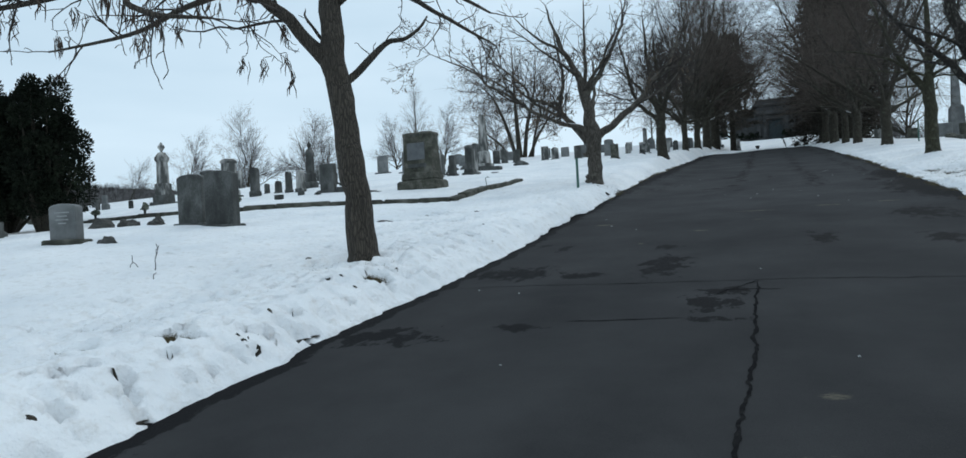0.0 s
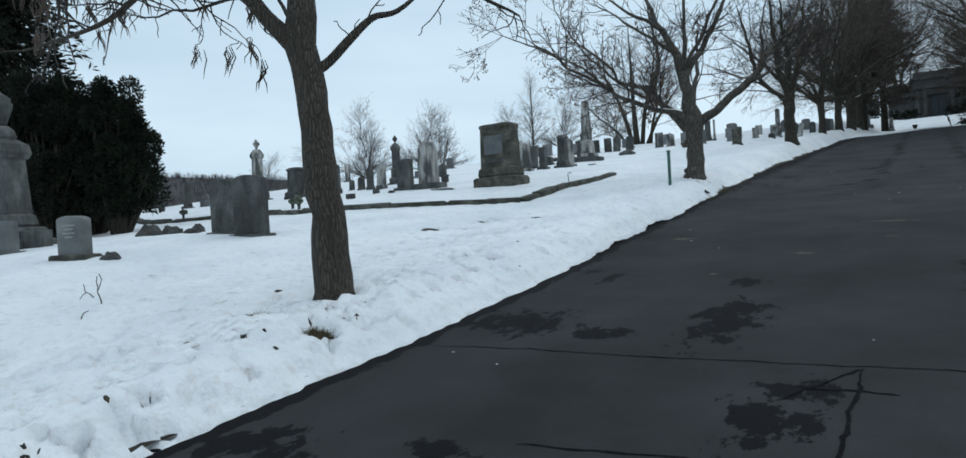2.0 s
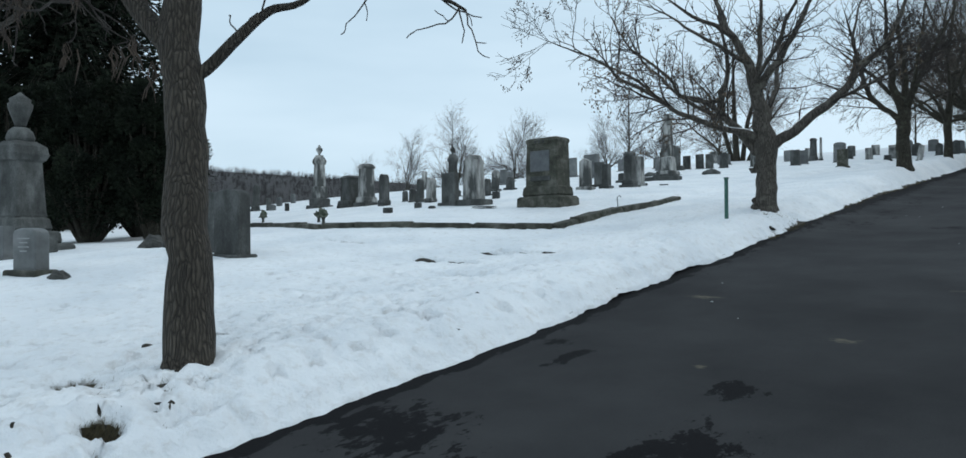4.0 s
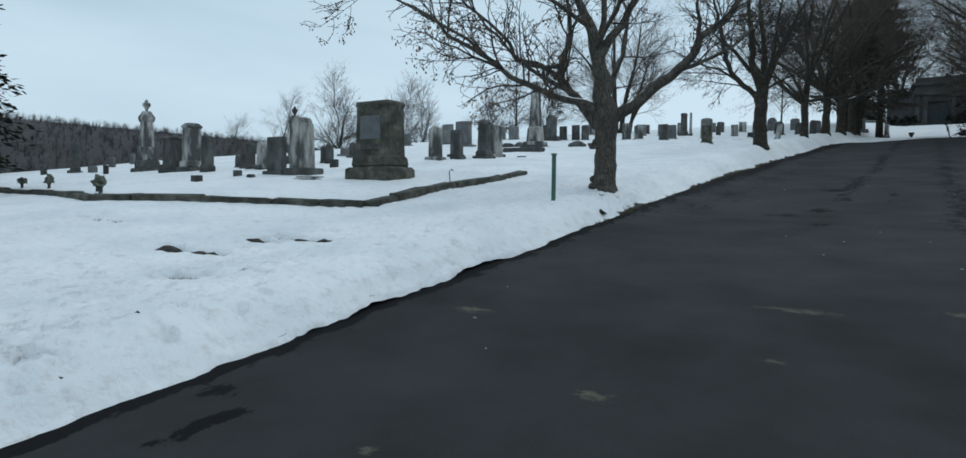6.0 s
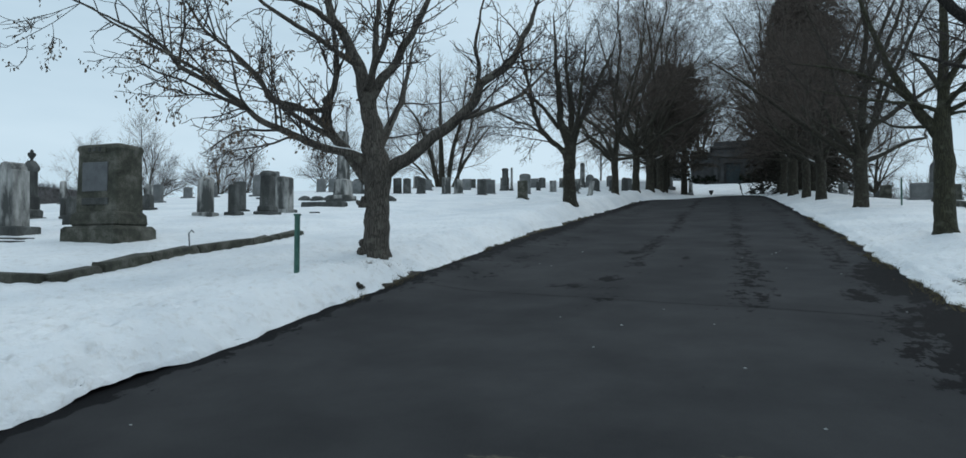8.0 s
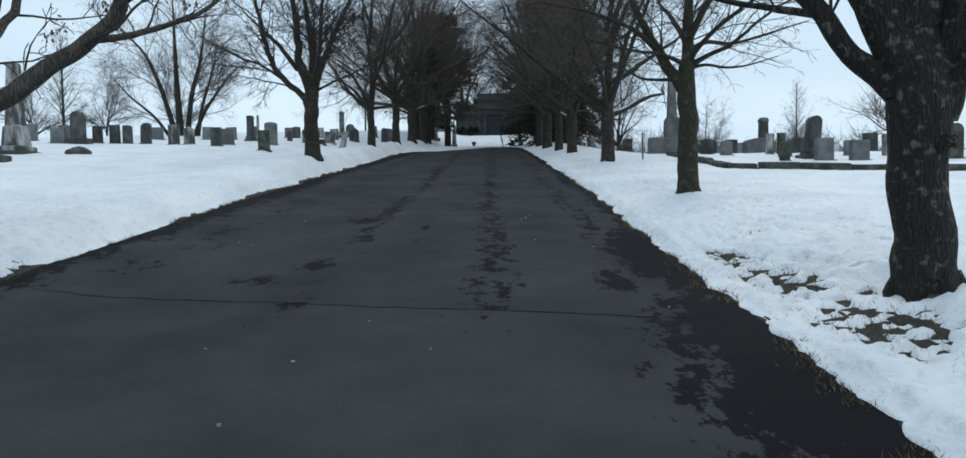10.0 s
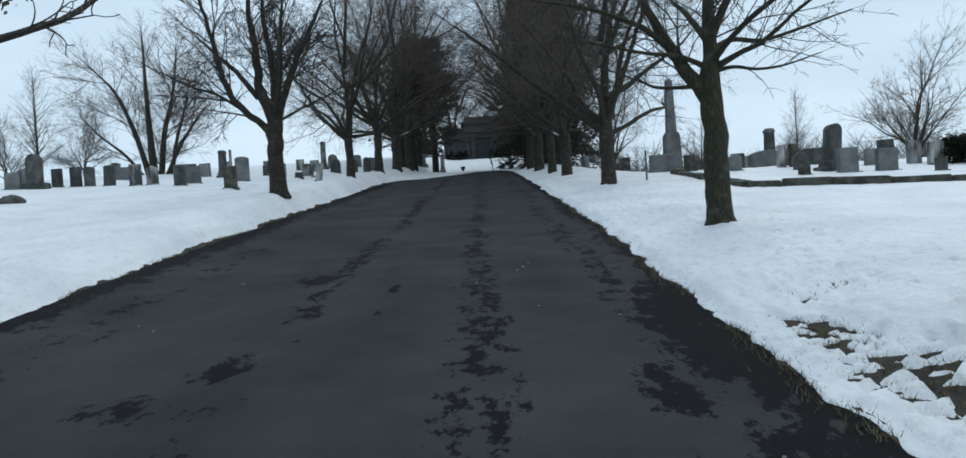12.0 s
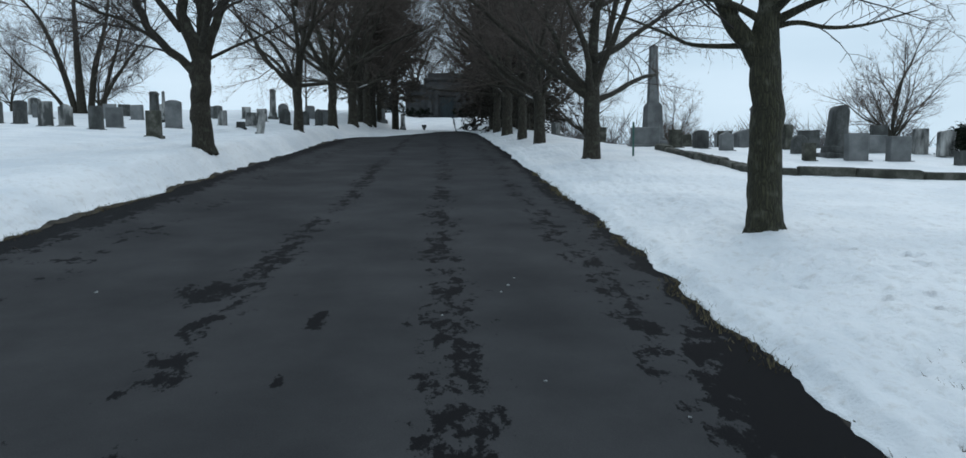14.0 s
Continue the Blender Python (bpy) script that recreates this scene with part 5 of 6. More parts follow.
# ---- evergreens ----
def evergreen(name, x, y, label, tall, wide, count, seed, mat, low=0.1, lean=0.0, spike=0.0, group="", blade=0.13, sag=0.0, inner=0.55):
    """A dark conifer: a trunk, sweeping boughs and thousands of small needle sprays."""
    rng = random.Random(seed)
    root = thing(name, x, y, height(x, y) - 0.05, 0, label, "evergreen tree", group)
    wood = ([], [])
    tube(wood, [Vector((0, 0, 0)), Vector((0.03, 0, tall * 0.5)), Vector((0, 0, tall * 0.95))], [tall * 0.022 + 0.05, tall * 0.014 + 0.02, 0.02], 8)
    V, F = [], []
    boughs = count // 60
    for b in range(boughs):
        f = rng.random() ** 0.8
        z = tall * (low + (0.97 - low) * f)
        a = rng.uniform(0, 2 * math.pi)
        reach = wide * (1 - f) ** 0.62 * rng.uniform(0.55, 1.08) * (1 + 0.45 * noise.noise((math.cos(a) * 2.2, math.sin(a) * 2.2, z * (5 / tall) + seed))) + 0.25
        c, s = math.cos(a), math.sin(a)
        up = rng.uniform(-0.1, 0.3) + spike
        p0 = Vector((0, 0, z))
        p1 = Vector((c * reach * 0.5, s * reach * 0.5, z + reach * 0.5 * up + 0.05))
        p2 = Vector((c * reach, s * reach, z + reach * (up - 0.28 - sag + spike * 0.6)))
        tube(wood, [p0, p1, p2], [0.035, 0.02, 0.006], 4)
        for k in range(60):
            t = rng.random() ** inner
            q = p0.lerp(p1, t * 2) if t < 0.5 else p1.lerp(p2, t * 2 - 1)
            w = 0.06 + 0.16 * reach * (1.1 - t) * 0.6
            q = q + Vector((rng.gauss(0, w), rng.gauss(0, w), rng.gauss(-0.03, 0.09)))
            d = Vector((c + rng.gauss(0, 0.7), s + rng.gauss(0, 0.7), rng.gauss(-0.15, 0.4) + spike)).normalized() * blade * rng.uniform(0.6, 1.5)
            n2 = d.cross(Vector((rng.gauss(0, 1), rng.gauss(0, 1), rng.gauss(0, 1) + 1e-3))).normalized() * blade * rng.uniform(0.10, 0.24)
            i = len(V)
            V += [q, q + d * 0.5 + n2, q + d, q + d * 0.5 - n2]
            F.append((i, i + 1, i + 2, i + 3))
    part("trunk", wood, BARK_C, root, smooth=True)
    part("crown", (V, F), mat, root, "dark needle sprays")
    return root


evergreen("hemlock_tree", -41.6, 17.5, "tall dark feathery evergreen behind old headstones", 30, 7.4, 120000, 5, NEEDLE, 0.04, blade=0.42, sag=0.22, inner=0.95)

def yew(x, y, tall, wide, clumps, seed):
    """A dark yew: stems that carry dense, lobed clumps of needles, narrow at the foot."""
    rng = random.Random(seed)
    root = thing("yew_tree", x, y, height(x, y) - 0.05, 0, "dark bushy evergreen with upright tufts by headstones", "evergreen tree")
    wood, V, F = ([], []), [], []
    for k in range(clumps):
        f = 0.22 + 0.78 * ((k + 0.5) / clumps)
        a = k * 2.4 + rng.uniform(-0.3, 0.3)
        girth = wide * math.sin(math.pi * min(1.0, 0.12 + 0.80 * f)) ** 0.7 * rng.uniform(0.55, 1.15)
        c = Vector((math.cos(a) * girth, math.sin(a) * girth, tall * f * rng.uniform(0.9, 1.03)))
        r = rng.uniform(0.26, 0.46) * (1.15 - 0.35 * f)
        foot = Vector((math.cos(a) * 0.15, math.sin(a) * 0.15, 0.05))
        tube(wood, [foot, foot.lerp(c, 0.5) + Vector((0, 0, 0.1)), c], [0.07, 0.045, 0.012], 5, False)
        for n in range(700):
            u = Vector((rng.gauss(0, 1), rng.gauss(0, 1), rng.gauss(0, 1))).normalized()
            p = c + Vector((u.x * r, u.y * r, u.z * r * 1.25)) * rng.random() ** 0.4
            d = (u + Vector((rng.gauss(0, 0.4), rng.gauss(0, 0.4), 0.35 + rng.gauss(0, 0.4)))).normalized() * rng.uniform(0.06, 0.14)
            w = d.cross(Vector((rng.gauss(0, 1), rng.gauss(0, 1), rng.gauss(0, 1) + 1e-3))).normalized() * rng.uniform(0.014, 0.032)
            i = len(V)
            V += [p, p + d * 0.5 + w, p + d, p + d * 0.5 - w]
            F.append((i, i + 1, i + 2, i + 3))
    part("trunk", wood, BARK_C, root, smooth=True)
    part("crown", (V, F), NEEDLE, root, "dark needle sprays")
    return root


evergreen("juniper_bush", 16.75, 36.2, "low spreading dark juniper beside headstones", 0.95, 0.62, 6000, 31, NEEDLE, 0.02, spike=0.25, blade=0.09)
yew(-17.3, 12.2, 4.0, 0.85, 34, 7)
yew(-18.9, 11.2, 4.3, 1.35, 46, 9)
yew(-20.6, 13.2, 4.4, 1.5, 46, 10)
yew(-20.9, 10.2, 4.5, 1.7, 46, 12)
ever_a = evergreen("spruce_tree", 6.2, 84.0, "tall dark evergreen beside the stone mausoleum", 20, 4.0, 22000, 13, NEEDLE_B, 0.03, group="evergreens near the mausoleum", blade=0.34)
for x, y, turn, s in ((8.0, 94, 70, 1.0), (7.0, 73, 160, 1.15), (6.8, 64, 30, 1.05), (11.5, 104, 280, 1.0)):
    copy_thing(ever_a, pose(x, y, height(x, y) - 0.05, 0, 0, turn) @ Matrix.Scale(s, 4))
ever_b = evergreen("broad_evergreen", -2.9, 78.0, "broad brownish evergreen hiding the mausoleum wing", 13, 3.6, 12000, 19, NEEDLE_C, 0.14, spike=0.25, group="evergreens near the mausoleum", blade=0.3)
copy_thing(ever_b, pose(-4.0, 69.5, height(-4.0, 69.5) - 0.05, 0, 0, 130) @ Matrix.Scale(0.85, 4))
copy_thing(ever_b, pose(-5.2, 88.0, height(-5.2, 88.0) - 0.05, 0, 0, 250) @ Matrix.Scale(1.1, 4))


# ---- far wooded ridge ----
def ridge_woods():
    rng = random.Random(99)
    V, F = [], []
    made = 0
    while made < 8000:
        far = rng.uniform(120, 335)
        y = rng.uniform(-160, 260)
        if far / (abs(y) + 1) < 0.75:
            continue
        x = -far
        p = Vector((x, y, height(x, y) - 0.3))
        tall = 1.8 + 3.4 * rng.random() ** 2
        n = 24
        for k in range(n):
            a = rng.uniform(0, 6.28)
            f = rng.uniform(0.15, 0.6)
            b = p + Vector((0, 0, tall * f))
            t = b + Vector((math.cos(a) * tall * 0.36, math.sin(a) * tall * 0.36, tall * rng.uniform(0.12, 0.36)))
            w = 0.007 * tall
            i = len(V)
            V += [b + Vector((0, w, 0)), b - Vector((0, w, 0)), t]
            F.append((i, i + 1, i + 2))
        i = len(V)
        V += [p + Vector((0, 0.1, 0)), p - Vector((0, 0.1, 0)), p + Vector((0, 0, tall))]
        F.append((i, i + 1, i + 2))
        made += 1
    return tagged(new("far_woods", mesh_of("far_woods", V, F, WOODS)), "grey-brown leafless woods on a distant ridge", "woods", kind="stuff")


ridge_woods()


def field_trees():
    """A line of bare trees and scrub beyond the graves on the other side, painted pale for haze."""
    rng = random.Random(77)
    shape = ([], [])
    for _ in range(260):
        x, y = rng.uniform(14, 95), rng.uniform(78, 125)
        p = Vector((x, y, height(x, y) - 0.2))
        tall = rng.uniform(2.5, 6.5)
        spike(shape, p, p + Vector((0, 0, tall * 0.8)), 0.06)
        for k in range(70):
            a = rng.uniform(0, 6.28)
            b = p + Vector((rng.gauss(0, 0.12) * tall, rng.gauss(0, 0.12) * tall, tall * rng.uniform(0.1, 0.6)))
            t = b + Vector((math.cos(a) * tall * 0.22, math.sin(a) * tall * 0.22, tall * rng.uniform(0.12, 0.36)))
            spike(shape, b, t, 0.035)
    return tagged(new("field_trees", mesh_of("field_trees", *shape, TWIG_HAZED)), "leafless trees beyond the graves, haze painted in as pale grey", "woods", kind="stuff")


field_trees()


def ridge_floor():
    V, F = [], []
    xs = [-85 - 8 * k for k in range(36)]
    ys = [-200 + 10 * k for k in range(50)]
    for y in ys:
        for x in xs:
            keep = ease(0.6, 0.85, -x / (abs(y) + 1)) * ease(85, 105, -x)
            V.append((x, y, height(x, y) - 1.5 + 2.1 * keep))
    m = len(xs)
    for i in range(len(ys) - 1):
        for k in range(m - 1):
            a = i * m + k
            F.append((a, a + m, a + m + 1, a + 1))
    return tagged(new("backdrop_hill", mesh_of("backdrop_hill", V, F, WOODS, True)), "distant hillside covered with leaf litter and woods", kind="structure")


ridge_floor()


# ---- graves ----
def lettering(parent, w, z0, z1, front, rows, material=INSCRIBED):
    """Unreadable cut lines of an inscription, as plain bars."""
    for k in range(rows):
        z = z1 - (z1 - z0) * (k + 0.5) / rows
        h = (z1 - z0) / rows * 0.32
        ww = w * (0.9, 0.62, 0.78, 0.5)[k % 4]
        part("inscription_line", block(ww, 0.008, z - h / 2, z + h / 2, 0.002), material, parent, at=pose(0, front - 0.003, 0))


def headstone(x, y, w, h, d=0.16, top="round", mat=None, base=0.12, label="grey granite headstone standing in snow", turn=0.0, tilt=(0, 0), group="headstones on the slope", base_w=1.35, taper=1.0, lines=0, base_mat=None):
    mat = mat or GRANITE
    ob = thing("headstone", x, y, height(x, y) + 0.02, turn, label, "headstone", group, tilt)
    if base:
        part("base", block(w * base_w, d + 0.16, -0.15, base, 0.02, 0.97, 0.006, int(x * 7 + y * 3)), base_mat or mat, ob)
    tablet = part("tablet", slab(w, d, base - 0.01 if base else -0.15, h, top, min(0.018, w * 0.08), taper), mat, ob)
    if lines:
        lettering(tablet, w * 0.6, base + (h - base) * 0.4, base + (h - base) * 0.8, -d / 2, lines)
    return ob


def stele(x, y, w, h, mat=None, base_w=1.7, label="tall weathered marker on a stepped base", cap="pyramid", turn=0.0, tilt=(0, 0), d=None):
    """A squared shaft on one or two steps."""
    mat = mat or MARBLE
    d = d or w
    ob = thing("grave_marker", x, y, height(x, y) + 0.02, turn, label, "grave marker", "markers on the slope", tilt)
    s = h * 0.12
    part("base", block(w * base_w, d * base_w, -0.15, s, 0.02, 0.98, 0.006, int(x * 5)), DARKSTONE if mat is MARBLE else mat, ob)
    part("plinth", block(w * 1.3, d * 1.3, s - 0.005, s * 2.1, 0.03, 0.95), mat, ob)
    z = s * 2.1 - 0.005
    if cap == "pyramid":
        part("shaft", loft([(z, w, d), (h - w * 0.35, w * 0.86, d * 0.86), (h, w * 0.12, d * 0.12)], 0.015), mat, ob)
    elif cap == "round":
        part("shaft", slab(w, d, z, h, "round", 0.02, 0.9), mat, ob)
    else:
        part("shaft", loft([(z, w, d), (h * 0.9, w * 0.9, d * 0.9)], 0.02), mat, ob)
        part("cap", loft([(h * 0.895, w * 0.98, d * 0.98), (h * 0.94, w * 1.06, d * 1.06), (h, w * 0.7, d * 0.7)], 0.02), mat, ob)
    return ob


def obelisk(x, y, base, h, mat, label, turn=0.0, base_h=0.25, girth=0.36, tip=0.02):
    ob = thing("obelisk", x, y, height(x, y), turn, label, "obelisk")
    a = h * 0.06
    part("lower_step", block(base, base, -0.2, a, 0.03), DARKSTONE, ob)
    part("upper_step", block(base * 0.8, base * 0.8, a - 0.005, a * 1.9, 0.03), mat, ob)
    z = h * base_h
    part("die", loft([(a * 1.9 - 0.005, base * 0.6, base * 0.6), (z * 0.93, base * 0.52, base * 0.52), (z, base * 0.4, base * 0.4)], 0.03), mat, ob)
    part("shaft", loft([(z - 0.005, base * girth, base * girth), (h * 0.975, base * girth * 0.68, base * girth * 0.68), (h, base * tip, base * tip)], 0.015), mat, ob)
    return ob


def urn_column(x, y, base, h, mat, label):
    ob = thing("urn_monument", x, y, height(x, y), 0, label, "monument")
    part("lower_step", block(base, base, -0.2, h * 0.07, 0.03, 0.97, 0.008, 3), DARKSTONE, ob)
    part("upper_step", block(base * 0.75, base * 0.75, h * 0.065, h * 0.18, 0.04), DARKSTONE, ob)
    part("die", block(base * 0.56, base * 0.56, h * 0.175, h * 0.36, 0.03), mat, ob)
    part("shaft", loft([(h * 0.355, base * 0.44, base * 0.44), (h * 0.70, base * 0.40, base * 0.40)], 0.03), mat, ob)
    part("cornice", loft([(h * 0.695, base * 0.42, base * 0.42), (h * 0.73, base * 0.5, base * 0.5), (h * 0.76, base * 0.5, base * 0.5), (h * 0.84, base * 0.26, base * 0.26)], 0.02), mat, ob)
    r = base * 0.17
    part("urn", lathe([(r * 0.5, h * 0.83), (r * 0.3, h * 0.86), (r, h * 0.92), (r * 0.85, h * 0.95), (r * 0.4, h * 0.96), (r * 0.45, h * 0.975), (r * 0.08, h)], 12), mat, ob, smooth=True)
    return ob


def family_monument():
    """The large squared granite monument with a pale panel."""
    x, y = -9.45, 18.72
    ob = thing("family_monument", x, y, height(x, y) - 0.02, 0, "large mossy granite family monument with pale panel", "monument")
    part("lower_base", block(1.36, 0.95, -0.2, 0.36, 0.05, 0.98, 0.012, 4), MOSSY, ob)
    part("upper_base", block(1.12, 0.74, 0.355, 0.62, 0.05, 0.97, 0.006, 5), MOSSY, ob)
    part("die", loft([(0.615, 0.98, 0.60), (0.66, 0.98, 0.60), (1.68, 0.94, 0.56), (1.74, 0.99, 0.61), (1.80, 0.96, 0.58), (1.83, 0.84, 0.46)], 0.03, 0.004, 2), MOSSY, ob)
    part("panel", block(0.60, 0.03, 0.98, 1.50, 0.012), PLAQUE, ob, "smooth pale inscription panel", at=pose(-0.03, -0.292, 0))
    part("name_band", block(0.62, 0.03, 0.74, 0.86, 0.01), DARKSTONE, ob, "raised name band", at=pose(0, -0.31, 0))
    part("crest", block(0.5, 0.05, 1.67, 1.78, 0.02), MOSSY, ob, "carved moulding", at=pose(-0.02, -0.295, 0))
    lettering(ob, 0.4, 1.53, 1.60, -0.296, 1, MOSSY)
    for k in range(3):
        part("name_letter_block", block(0.07, 0.02, 1.69, 1.765, 0.006), DARKSTONE, ob, at=pose(-0.14 + 0.12 * k, -0.325, 0))
    return ob


family_monument()


def vase_monument():
    x, y = -15.2, 8.75
    ob = thing("vase_monument", x, y, height(x, y) - 0.02, 20, "tall grey granite monument topped by draped vase", "monument")
    part("lower_base", block(1.75, 1.5, -0.2, 0.34, 0.05, 0.97, 0.012, 4), DARKSTONE, ob)
    part("upper_base", block(1.3, 1.1, 0.335, 0.62, 0.05, 0.97), DARKSTONE, ob)
    part("plinth", block(0.98, 0.9, 0.615, 0.95, 0.07, 0.92), DARKSTONE, ob)
    part("die", loft([(0.945, 0.82, 0.74), (1.0, 0.78, 0.7), (2.15, 0.66, 0.6), (2.2, 0.74, 0.68)], 0.03), DARKSTONE, ob)
    part("cornice", loft([(2.195, 0.78, 0.72), (2.32, 0.88, 0.82), (2.5, 0.82, 0.76), (2.62, 0.5, 0.5)], 0.05), DARKSTONE, ob)
    part("neck", lathe([(0.27, 2.61), (0.29, 2.7), (0.24, 2.85), (0.15, 2.93)], 14), DARKSTONE, ob, smooth=True)
    part("vase", lathe([(0.10, 2.925), (0.12, 3.0), (0.24, 3.35), (0.25, 3.45), (0.2, 3.5), (0.22, 3.56), (0.08, 3.66), (0.02, 3.72)], 14), DARKSTONE, ob, smooth=True)
    ob.scale = (0.88, 0.88, 0.90)
    return ob


vase_monument()
headstone(-13.7, 8.06, 0.62, 0.68, 0.2, "flat", GRANITE, 0.12, "pale grey squared headstone beside the vase monument", 12)
headstone(-12.7, 7.05, 0.5, 0.45, 0.2, "flat", GRANITE, 0.1, "low grey headstone beside the vase monument", 12)
headstone(-14.25, 8.85, 0.6, 0.42, 0.25, "flat", DARKSTONE, 0, "low dark squared block beside the vase monument", 20)
headstone(-10.12, 7.6, 0.44, 0.72, 0.22, "arch", GRANITE, 0.14, "grey granite headstone with inscription on heavy base", 22, lines=4, base_w=1.5, base_mat=MOSSY)
headstone(-9.22, 10.08, 0.60, 1.12, 0.24, "arch", DARKSTONE, 0.1, "dark arched headstone standing close to its twin", 10, group="twin dark headstones", base_w=1.3)
headstone(-10.08, 10.22, 0.56, 1.06, 0.24, "arch", DARKSTONE, 0.1, "dark arched headstone standing close to its twin", 10, group="twin dark headstones", base_w=1.3)

# plot behind the kerb
urn_column(-23.2, 21.4, 0.86, 2.72, MARBLE, "slender marble column crowned by a small urn")
stele(-19.1, 19.9, 0.56, 1.2, DARKSTONE, 1.35, "dark blocky pedestal marker with cap", "cap")
stele(-18.15, 19.85, 0.44, 1.54, MARBLE, 1.6, "pale weathered squared shaft on a base", "flat")
stele(-16.3, 19.1, 0.26, 1.1, DARKSTONE, 1.25, "slender dark rounded marker", "round")
stele(-28.0, 21.2, 0.24, 1.3, DARKSTONE, 1.9, "narrow dark leaning marker on a low base", "round", tilt=(0, 6))
for x, y, w, h in ((-27.2, 21.4, 0.16, 0.62), (-23.6, 20.1, 0.14, 0.4), (-28.6, 20.3, 0.28, 0.45), (-33.6, 26.8, 0.34, 0.62), (-26.2, 21.0, 0.4, 0.35), (-31.5, 24.6, 0.4, 0.55)):
    headstone(x, y, w, h, 0.14, "arch", DARKSTONE if w < 0.3 else GRANITE, 0.06, "small old headstone at the far edge of the plot", base_w=1.3)
for x, y, w, h, m in ((-17.3, 20.9, 0.17, 0.46, DARKSTONE), (-16.35, 20.4, 0.21, 0.52, DARKSTONE), (-15.55, 20.0, 0.2, 0.83, DARKSTONE), (-15.0, 19.95, 0.25, 0.86, MARBLE), (-14.55, 21.9, 0.17, 0.6, DARKSTONE), (-14.2, 21.8, 0.19, 0.64, DARKSTONE)):
    stele(x, y, w, h, m, 1.3, "small stained marker with rounded top", "round", tilt=(0, 2 if m is MARBLE else 0))
for x, y, w, h, t in ((-13.35, 16.75, 0.26, 0.22, "flat"), (-13.45, 17.95, 0.17, 0.22, "flat"), (-12.62, 17.7, 0.2, 0.16, "round"), (-12.8, 20.6, 0.22, 0.3, "flat"), (-9.9, 25.9, 0.26, 0.12, "flat")):
    headstone(x, y, w, h, 0.16, t, DARKSTONE, 0, "small dark footstone half sunk in snow", group="footstones in the plot")
headstone(-12.95, 18.75, 0.54, 1.02, 0.2, "flat", DARKSTONE, 0.16, "plain grey-green slab headstone on a base", base_w=1.4)
headstone(-12.05, 18.78, 0.56, 1.5, 0.36, "shoulder", MARBLE, 0.24, "tall pale stained headstone with shouldered top", base_w=1.8, taper=0.84, base_mat=DARKSTONE)
urn_column(-16.3, 22.3, 0.6, 1.95, DARKSTONE, "dark column topped with a draped urn")
for x, y in ((-11.2, 18.25), (-10.75, 17.75)):
    ob = thing("flat_marker", x, y, height(x, y) + 0.02, 0, "flat dark grave marker flush with snow", "grave marker")
    part("tablet", block(0.62, 0.34, -0.05, 0.09, 0.015), DARKSTONE, ob)
for x, y, w, h, m, t in ((-24.4, 34.1, 0.5, 0.95, MARBLE, "round"), (-23.3, 33.5, 0.44, 0.92, GRANITE, "flat"), (-20.2, 28.6, 0.52, 0.42, GRANITE, "flat"), (-19.2, 28.0, 0.32, 0.7, DARKSTONE, "round"), (-18.9, 28.7, 0.38, 0.66, DARKSTONE, "round"),
                         (-11.05, 22.9, 0.37, 1.06, MARBLE, "gable"), (-12.1, 25.4, 0.34, 0.96, DARKSTONE, "flat"), (-10.6, 23.4, 0.24, 0.85, DARKSTONE, "flat"), (-13.4, 29.2, 0.3, 0.46, DARKSTONE, "arch"),
                         (-20.0, 37.2, 0.98, 1.42, GRANITE, "flat"), (-26.0, 44.0, 0.85, 1.4, GRANITE, "flat"), (-29.5, 44, 0.6, 0.9, GRANITE, "arch"), (-31.5, 44, 0.6, 0.8, GRANITE, "arch"), (-32.0, 35.7, 0.3, 1.3, MARBLE, "round")):
    headstone(x, y, w, h, 0.22, t, m, 0.16, "stained pale headstone on a stone base" if m is MARBLE else "old grey headstone on a stone base", base_w=1.5, taper=0.94)
stele(-10.28, 24.3, 0.31, 1.22, DARKSTONE, 1.7, "tall dark squared headstone on a base", "flat")
headstone(-10.85, 25.8, 0.42, 1.1, 0.34, "arch", MARBLE, 0.16, "squat pale squared headstone with dark stains", base_w=1.4, taper=0.92)
obelisk(-13.15, 32.7, 0.98, 2.85, MARBLE, "pale weathered marble obelisk on dark steps", base_h=0.34, girth=0.42, tip=0.26)
headstone(-19.1, 45.6, 0.6, 1.68, 0.4, "shoulder", DARKSTONE, 0.34, "dark round-topped headstone on a broad base", base_w=1.9)
ob = thing("stone_ledge", -11.6, 29.0, height(-11.6, 29.0), 0, "low dark stone ledge lying in snow", "stone ledge")
part("slab", block(1.6, 0.4, -0.1, 0.24, 0.03, 1, 0.01, 8), DARKSTONE, ob)
for x, y, s in ((-11.0, 32.3, 0.30), (-16.5, 36.0, 0.3), (-17.6, 36.6, 0.28), (-15.4, 35.4, 0.3)):
    ob = thing("low_marker", x, y, height(x, y) + 0.03, 0, "low rounded grave marker capped with snow", "grave marker")
    part("tablet", lump(s * 1.3, s * 0.7, s * 0.75, x, 0.08), DARKSTONE, ob, smooth=True)

